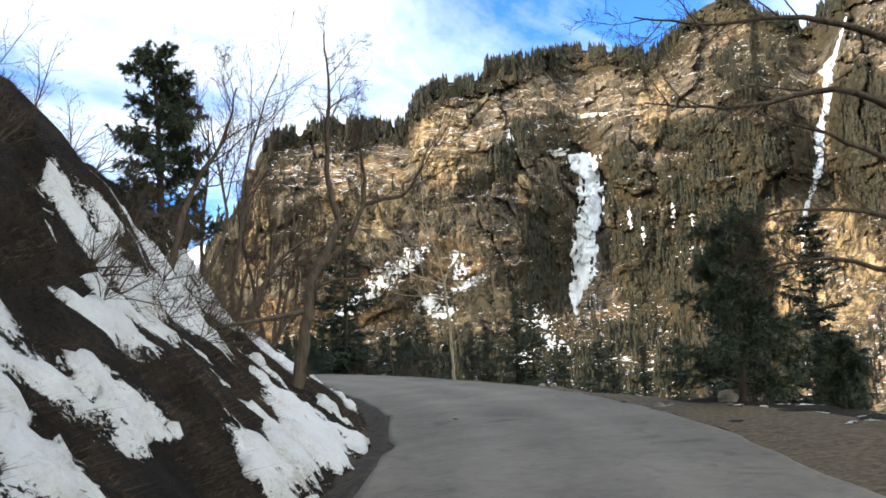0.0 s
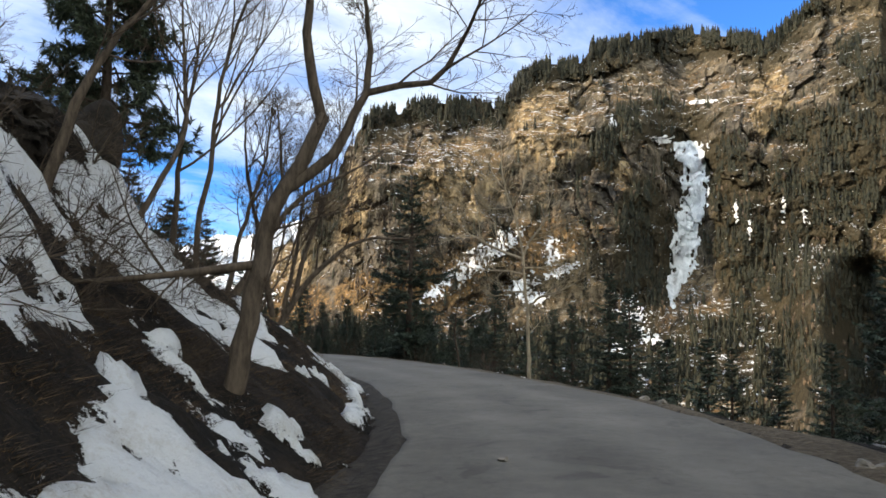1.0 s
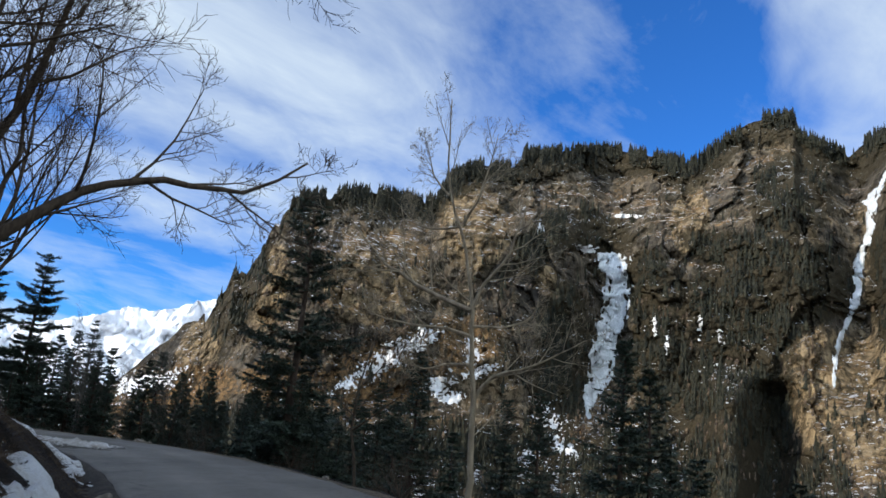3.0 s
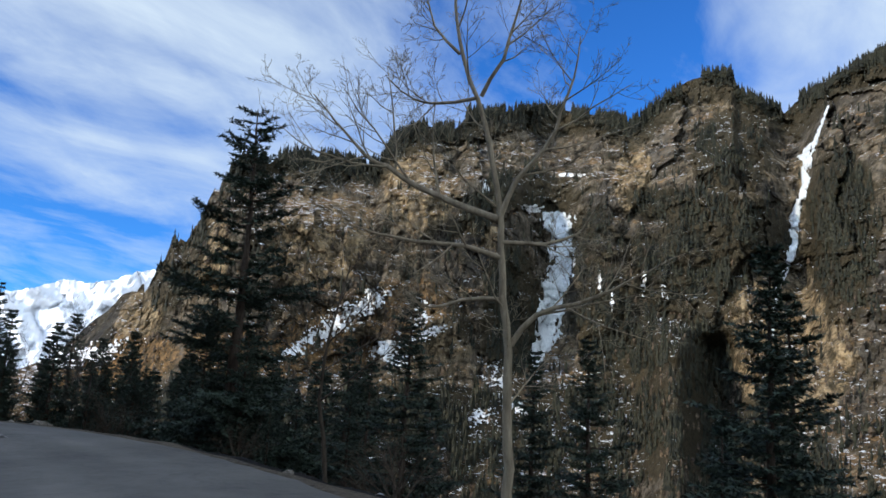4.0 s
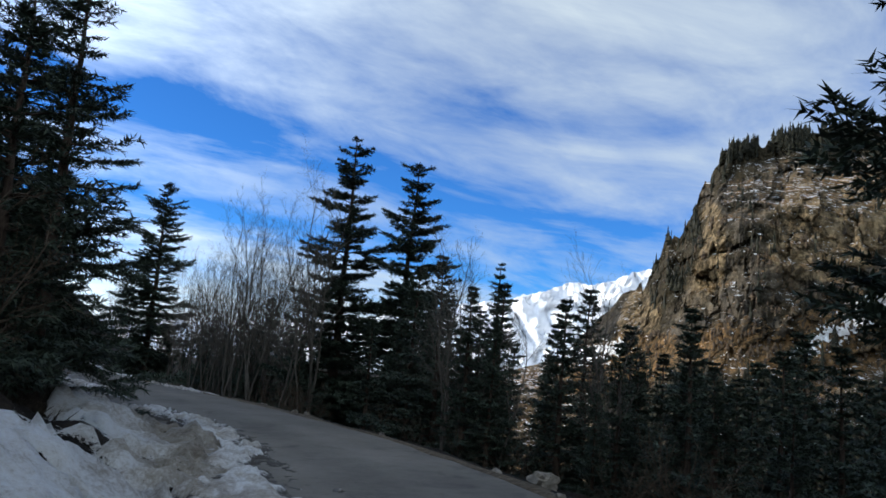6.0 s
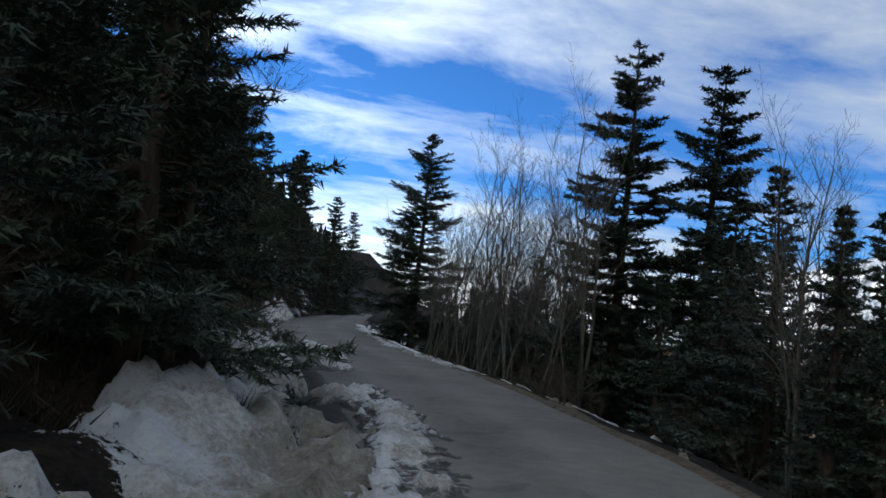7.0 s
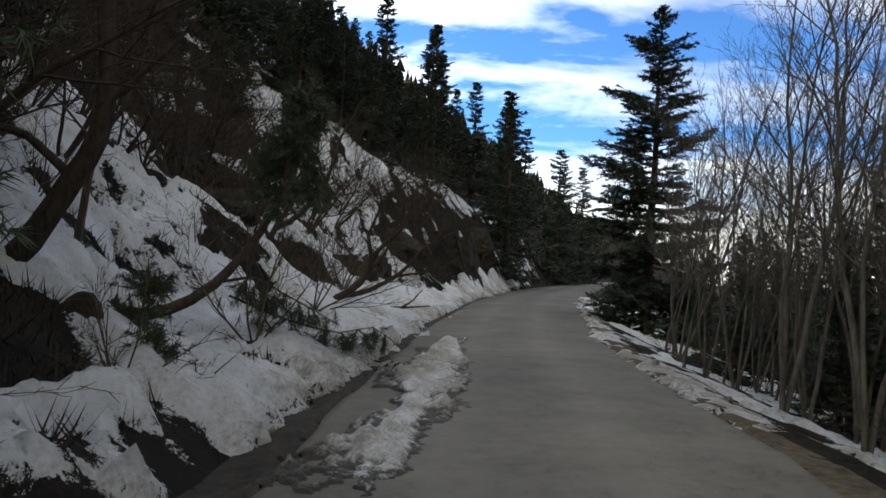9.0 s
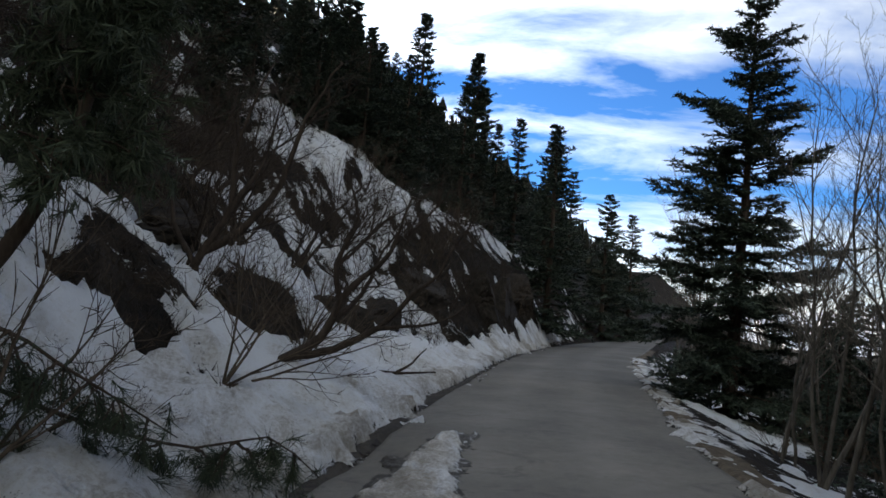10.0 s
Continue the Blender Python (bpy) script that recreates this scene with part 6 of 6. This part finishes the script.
SHRUB = dict(HERO, kids=(9, 6, 4, 2), start=(0.3, 0.2, 0.2, 0.2), fork=(25, 60))
bare_tree("shrub", base(-39.3, 48.1, 0.05), "spreading leafless shrub rooted in the snow", 58,
          [([(0, 0, 0), (0.22, 0.75, 0.55), (0.31, 0.96, 1.06), (0.4, 1.23, 1.47), (0.51, 1.57, 1.82), (0.62, 1.79, 2.65)], 0.085, 0.014, 0.55),
           ([(0.1, 0.4, 0.25), (0.25, 0.92, 0.41), (0.42, 1.52, 0.74), (0.56, 1.94, 1.26), (0.66, 2.27, 1.57), (0.73, 2.44, 1.99)], 0.065, 0.012, 0.55),
           ([(0.31, 0.96, 1.06), (0.31, 0.84, 1.61), (0.42, 1.09, 2.27), (0.41, 0.87, 2.89)], 0.05, 0.012, 0.6),
           ([(0.3, 0.9, 0.8), (0.0, 1.3, 1.2), (-0.2, 1.6, 1.9), (-0.3, 2.0, 2.4)], 0.045, 0.010, 0.6),
           ([(0.42, 1.52, 0.74), (0.6, 1.8, 0.8), (0.8, 2.3, 0.9), (0.9, 2.7, 1.2)], 0.035, 0.008, 0.6)], SHRUB, bark=DARKBARK)
bare_tree("shrub", base(-40.2, 46.9, 0.1), "tall dark leafless shrub on the snowy slope", 69,
          [([(0, 0, 0), (0.08, 0.17, 0.5), (0.2, 0.5, 1.2), (0.26, 0.5, 2.0), (0.35, 0.7, 2.8), (0.42, 0.9, 3.4)], 0.075, 0.012, 0.5),
           ([(0.08, 0.17, 0.5), (0.22, 0.7, 0.85), (0.4, 1.2, 1.6), (0.5, 1.45, 2.6), (0.7, 1.9, 3.5)], 0.07, 0.012, 0.5),
           ([(0.2, 0.5, 1.2), (0.1, 0.9, 1.9), (0.1, 1.1, 2.9)], 0.045, 0.010, 0.6),
           ([(0.05, 0.1, 0.2), (-0.1, -0.3, 0.9), (-0.1, -0.5, 1.9), (0.0, -0.6, 2.8)], 0.05, 0.010, 0.6)], SHRUB, bark=DARKBARK)
bare_tree("fallen_branch", base(-42.2, 50.1, 0.0), "broken dead branch lying on the snow", 59, [([(-0.1, -0.3, 0.12), (0.0, 0.2, 0.10), (0.1, 0.7, 0.16), (0.2, 1.2, 0.22)], 0.045, 0.014, 0.5), ([(0.05, 0.5, 0.14), (0.1, 0.75, 0.35), (0.1, 1.0, 0.62)], 0.03, 0.01, 0.5)], dict(BARE, levels=1, kids=(6,), start=(0.2,)), bark=DARKBARK)
pine("pine_tree", (-33.6, 44.5, -0.8), "curved pine that bows out of the snow", 60, [(0, 0, 0), (0.05, 0.6, 0.12), (0.1, 1.2, 0.5), (0.25, 1.8, 1.3), (0.28, 2.1, 2.2), (0.3, 2.2, 3.4)], 0.09, 30, 0.8, 0.66, droop=0.25, tufts=10, width=0.006, needle=0.14)
pine("drooping_pine_branch", (-33.5, 45.7, -0.3), "drooping pine branch above the snow", 61, [(0, 0, 0), (0.15, 0.5, 0.12), (0.2, 0.9, -0.08), (0.3, 1.3, -0.28), (0.35, 1.7, -0.5)], 0.018, 8, 0.26, 0.3, droop=0.9, tufts=4, width=0.0035, needle=0.15)
pine("drooping_pine_branch", (-33.45, 45.9, -0.25), "drooping pine branch hanging over the snow", 65, [(0, 0, 0), (0.15, 0.4, 0.05), (0.15, 0.5, -0.35), (0.15, 0.5, -0.7)], 0.016, 6, 0.22, 0.3, droop=0.9, tufts=4, width=0.0035, needle=0.15)
pine("drooping_pine_branch", (-33.4, 45.9, -0.45), "drooping pine branch that touches the snow", 62, [(0, 0, 0), (-0.1, 0.8, -0.32), (-0.2, 1.6, -0.5), (-0.3, 2.1, -0.42), (-0.3, 2.5, -0.7)], 0.018, 9, 0.30, 0.3, droop=0.8, tufts=5, width=0.0035, needle=0.15)
pine("pine_tree", base(-26.7, 42.5), "dark pine with long low boughs over the snowbank", 66, [(0, 0, 0), (0.1, 0.1, 1.2), (0.05, 0.2, 2.8), (0, 0.2, 4.6)], 0.10, 42, 2.2, 0.10, droop=0.22, tufts=13, width=0.007, needle=0.14)
pine("pine_sapling", base(-32.2, 44.9), "young pine standing in the snow", 63, [(0, 0, 0), (0, 0.03, 0.6), (0.02, 0, 1.3)], 0.025, 16, 0.5, 0.15, tufts=7, width=0.006, needle=0.11)
pine("pine_sapling", base(-30.0, 45.1), "low young pine at the snowy roadside", 64, [(0, 0, 0), (0.05, 0.03, 0.3), (0.1, 0.1, 0.6)], 0.02, 9, 0.3, 0.1, tufts=5, width=0.006, needle=0.10)


def boulder(name, loc, size, seed, label, mat, group="", cat="rock"):
    """A broken, lumpy block of stone."""
    bm = bmesh.new()
    bmesh.ops.create_icosphere(bm, subdivisions=5 if max(size) > 0.6 else 3, radius=1.0)
    for v in bm.verts:
        n = Vector(v.co)
        k = 1 + 0.55 * (noise.noise(n * 1.1 + Vector((seed, 0, 0))) + 0.5 * noise.noise(n * 2.7 + Vector((0, seed, 0)))) + 0.20 * noise.noise(n * 6 + Vector((0, 0, seed))) + 0.08 * noise.noise(n * 14 + Vector((0, 0, seed)))
        q = n * k
        for ax in ((1, 0.3, 0.2), (-0.4, 1, 0.1), (0.2, -0.6, 1), (-0.9, -0.4, 0.3)):
            a = Vector(ax).normalized()
            d = q.dot(a) - 0.72
            if d > 0:
                q -= a * d * 0.85
        v.co = Vector((q.x * size[0], q.y * size[1], q.z * size[2]))
    me = bpy.data.meshes.new(name)
    bm.to_mesh(me)
    bm.free()
    me.materials.append(mat)
    ob = new(name, me)
    ob.location = loc
    ob.rotation_euler = (0, 0, seed * 1.7)
    return tagged(ob, label, cat, group)


def rocks():
    for k, (x, y, s) in enumerate([(-6.75, 16.4, (0.55, 0.5, 0.6)), (-6.5, 14.6, (0.45, 0.7, 0.4))]):
        boulder("outcrop", (x, y, gz(x, y) - 0.1 * s[2]), s, 3 + k, "dark earthy rock outcrop on the bank", CRAG, "outcrops on the bank")
    for k, (x, y, s) in enumerate([(-41.5, 47.6, (1.1, 0.8, 0.7)), (-46, 49.6, (1.5, 1.0, 0.9)), (-51, 51.5, (1.6, 1.1, 1.1)), (-56.5, 54.0, (1.8, 1.2, 1.3)), (-62, 57.6, (2.0, 1.2, 1.6)), (-67.5, 60.6, (2.2, 1.3, 1.7)), (-73, 63.4, (2.2, 1.4, 2.0)), (-29.2, 43.6, (0.5, 0.4, 0.4)), (-31.8, 44.2, (0.5, 0.45, 0.35)), (-26.6, 43.4, (0.45, 0.4, 0.35)), (-43.5, 46.0, (1.4, 1.0, 0.9)), (-48, 45, (1.6, 1.1, 1.0))]):
        s = tuple(0.72 * c for c in s)
        boulder("outcrop", (x, y, gz(x, y) - 0.1 * s[2]), s, 13 + k, "dark rock outcrop showing through the snow", CRAG, "outcrops in the snow")
    rng = np.random.default_rng(5)
    for k in range(34):
        right = k % 3 != 0
        line = RIGHT if right else LEFT
        i = rng.integers(40, 175)
        d = line[i + 1] - line[i]
        out = np.array([d[1], -d[0]]) / np.linalg.norm(d) * (1 if right else -1)
        p = line[i] + out * rng.uniform(0.15, 0.5)
        s = rng.uniform(0.05, 0.14)
        boulder("stone", (p[0], p[1], gz(*p) + 0.35 * s), (s, s * rng.uniform(0.7, 1.2), s * 0.7), 40 + k, "grey stone at the edge of the road", STONE, "stones along the road")
    boulder("stone", (4.7, 16.6, gz(4.7, 16.6) + 0.1), (0.22, 0.2, 0.16), 90, "pale stone on the outer verge", STONE)
    boulder("stone", (-13.2, 43.95, gz(-13.2, 43.95) + 0.08), (0.26, 0.2, 0.16), 91, "pale stone at the road's outer edge", STONE)
    boulder("stone", (-0.75, 15.6, float(grade(-0.75, 15.6)) + 0.055), (0.07, 0.06, 0.03), 92, "small pale stone lying on the asphalt", STONE)


rocks()


def brush():
    """Leafless bushes over the banks and the hill."""
    rng = np.random.default_rng(17)
    kinds = []
    for k in range(4):
        stems = []
        for j in range(5):
            d = rng.normal(size=2) * 0.55
            stems.append(((d[0], d[1], 1), rng.uniform(0.7, 1.4), 0.012))
        kinds.append(bare_tree("bush", base(-9.0 - k, 15.0 + 2 * k, 0.05), "leafless brown bush on the bank", 300 + k, stems, dict(BARE, levels=3, kids=(5, 4, 2), start=(0.15, 0.15, 0.15), fork=(20, 55), ratio=(0.6, 0.55, 0.5)), group="bushes on the banks"))
    n = 0
    while n < 330:
        x, y = rng.uniform(-75, 6), rng.uniform(6, 68)
        dl, dr = float(ground_at(x, y, GDL)), float(ground_at(x, y, GDR))
        hill, drop = (1.4 if y > 32 else 2.8) < dl < 12, 0.9 < dr < 8 and y > 22 and x < 2
        if not (hill or drop):
            continue
        n += 1
        tilt = 25 if hill else 0
        m = pose(x, y, gz(x, y) - 0.05, rng.uniform(-20, 20), tilt * rng.uniform(0, 1), rng.uniform(0, 360)) @ Matrix.Scale(rng.uniform(0.7, 1.7 if y > 32 else 1.0) if hill else rng.uniform(0.5, 1.0), 4)
        copy_thing(kinds[n % 4], m)
    for k in range(40):
        y = rng.uniform(8, 20)
        i = int(np.argmin(np.abs(LEFT[:, 1] - y)))
        x = LEFT[i, 0] - rng.uniform(2.3, 4.6)
        ob = copy_thing(kinds[k % 4], pose(x, y, gz(x, y) + 0.02, rng.uniform(-25, 25), rng.uniform(30, 75), rng.uniform(-35, 35)) @ Matrix.Scale(rng.uniform(0.45, 0.85), 4))
        tagged(ob, "dark leafless brushwood pressed down on the bank", "bush", "bushes on the banks")


def dry_grass():
    """Flattened tussocks on the bank and heather stalks on its crag."""
    rng = np.random.default_rng(18)
    n = 420000
    x, y = rng.uniform(-11, -1.5, n), rng.uniform(3.5, 36, n)
    dl = ground_at(x, y, GDL)
    ok = (dl > 0.3) & (dl < 8) & (late(x, y) < 0.5)
    x, y, dl = x[ok], y[ok], dl[ok]
    a = snow_amount(x, y, dl, ground_at(x, y, GDR))
    tuss = fbm(x * 2.4, y * 2.4, 0, 3, 601)
    ok = (a < 0.03) & (tuss + 0.3 * (fbm(x * 0.7, y * 0.7, 0, 2, 603) - 0.5) > 0.40)
    x, y, dl, tuss = x[ok], y[ok], dl[ok], tuss[ok]
    m = len(x)
    h = rng.uniform(0.03, 0.10, m) * (0.5 + 1.3 * smooth01(tuss, 0.45, 0.7))
    lean = rng.normal(size=(m, 2)) * 0.9 + np.array([0.35, 0.0])
    b = np.c_[x, y, ground_at(x, y) - 0.02]
    tip = b + np.c_[lean * h[:, None], h * 0.45]
    w = rng.normal(size=(m, 3)) * np.array([1, 1, 0.2])
    w = w / np.linalg.norm(w, axis=1)[:, None] * 0.006
    high = dl > 4.2
    for name, pick, mat, label in (("dry_grass", ~high, DRY, "flattened dry brown grass on the bank"), ("heather", high, HEATH, "dark heather on the crag above the bank")):
        v = np.stack([b[pick] - w[pick], b[pick] + w[pick], tip[pick]], 1).reshape(-1, 3)
        ob = part(name, mesh_np(name, v, np.arange(len(v)).reshape(-1, 3)), mat)
        tagged(ob, label, "grass" if mat is DRY else "heather", kind="stuff")


def heath():
    """Dark low heather and dead stalks where the late snow has gaps."""
    rng = np.random.default_rng(19)
    n = 300000
    x, y = rng.uniform(-76, -18, n), rng.uniform(36, 66, n)
    dl = ground_at(x, y, GDL)
    ok = (dl > 1.0) & (dl < 11) & (late(x, y) > 0.5)
    x, y, dl = x[ok], y[ok], dl[ok]
    a = snow_amount(x, y, dl, ground_at(x, y, GDR))
    ok = a < 0.12 * rng.normal(size=len(x))
    x, y = x[ok][:130000], y[ok][:130000]
    m = len(x)
    h = rng.uniform(0.08, 0.32, m) * (0.5 + fbm(x * 0.9, y * 0.9, 0, 2, 611))
    b = np.c_[x, y, ground_at(x, y) - 0.03]
    tip = b + np.c_[rng.normal(size=(m, 2)) * 0.55 * h[:, None], h]
    w = rng.normal(size=(m, 3))
    w = w / np.linalg.norm(w, axis=1)[:, None] * 0.014
    v = np.stack([b - w, b + w, tip], 1).reshape(-1, 3)
    ob = part("heather", mesh_np("heather", v, np.arange(len(v)).reshape(-1, 3)), HEATH)
    tagged(ob, "dark low heather where the snow has melted", "heather", kind="stuff")


def scrub_trees():
    """Low leafless trees that lean out over the snowy slope."""
    rng = np.random.default_rng(23)
    spec = dict(BARE, levels=3, kids=(8, 6, 4), start=(0.25, 0.15, 0.15), fork=(25, 60), ratio=(0.6, 0.58, 0.55))
    label = "low dark leafless tree leaning over the snowy slope"
    kinds = [bare_tree("bare_tree", base(x, y), label, 330 + k, [((0.15, 0.55, 1), 3.4, 0.05), ((-0.5, 0.6, 0.9), 2.8, 0.04), ((0.5, 0.3, 1), 2.6, 0.035)], spec, bark=DARKBARK, group="scrub on the snowy slope") for k, (x, y) in enumerate([(-42.5, 46.6), (-36.4, 43.2)])]
    for k, (x, y) in enumerate([(-40.2, 44.2), (-45.0, 47.2), (-47.5, 46.0), (-44.0, 44.0), (-50.5, 49.0), (-53.5, 50.5), (-38.0, 42.0), (-34.0, 42.0), (-56.0, 51.0), (-31.5, 41.6), (-28.5, 42.0), (-48.5, 48.8), (-60.0, 54.0), (-58.0, 55.6), (-63.5, 57.0), (-41.0, 41.5), (-35, 41.5), (-37, 42.6), (-39, 43), (-41.4, 43.6), (-43, 44.8), (-45.5, 45.2), (-33, 40.8), (-47, 43.5), (-49.5, 46.5), (-52, 46), (-36, 39.5), (-40, 40), (-44, 42), (-48, 41), (-29.5, 41.8), (-31, 42.4)]):
        copy_thing(kinds[k % 2], pose(x, y, gz(x, y) - 0.12, rng.uniform(-12, 8), rng.uniform(-10, 10), rng.uniform(-40, 40)) @ Matrix.Scale(rng.uniform(0.7, 1.25), 4))


scrub_trees()
brush()
dry_grass()
heath()
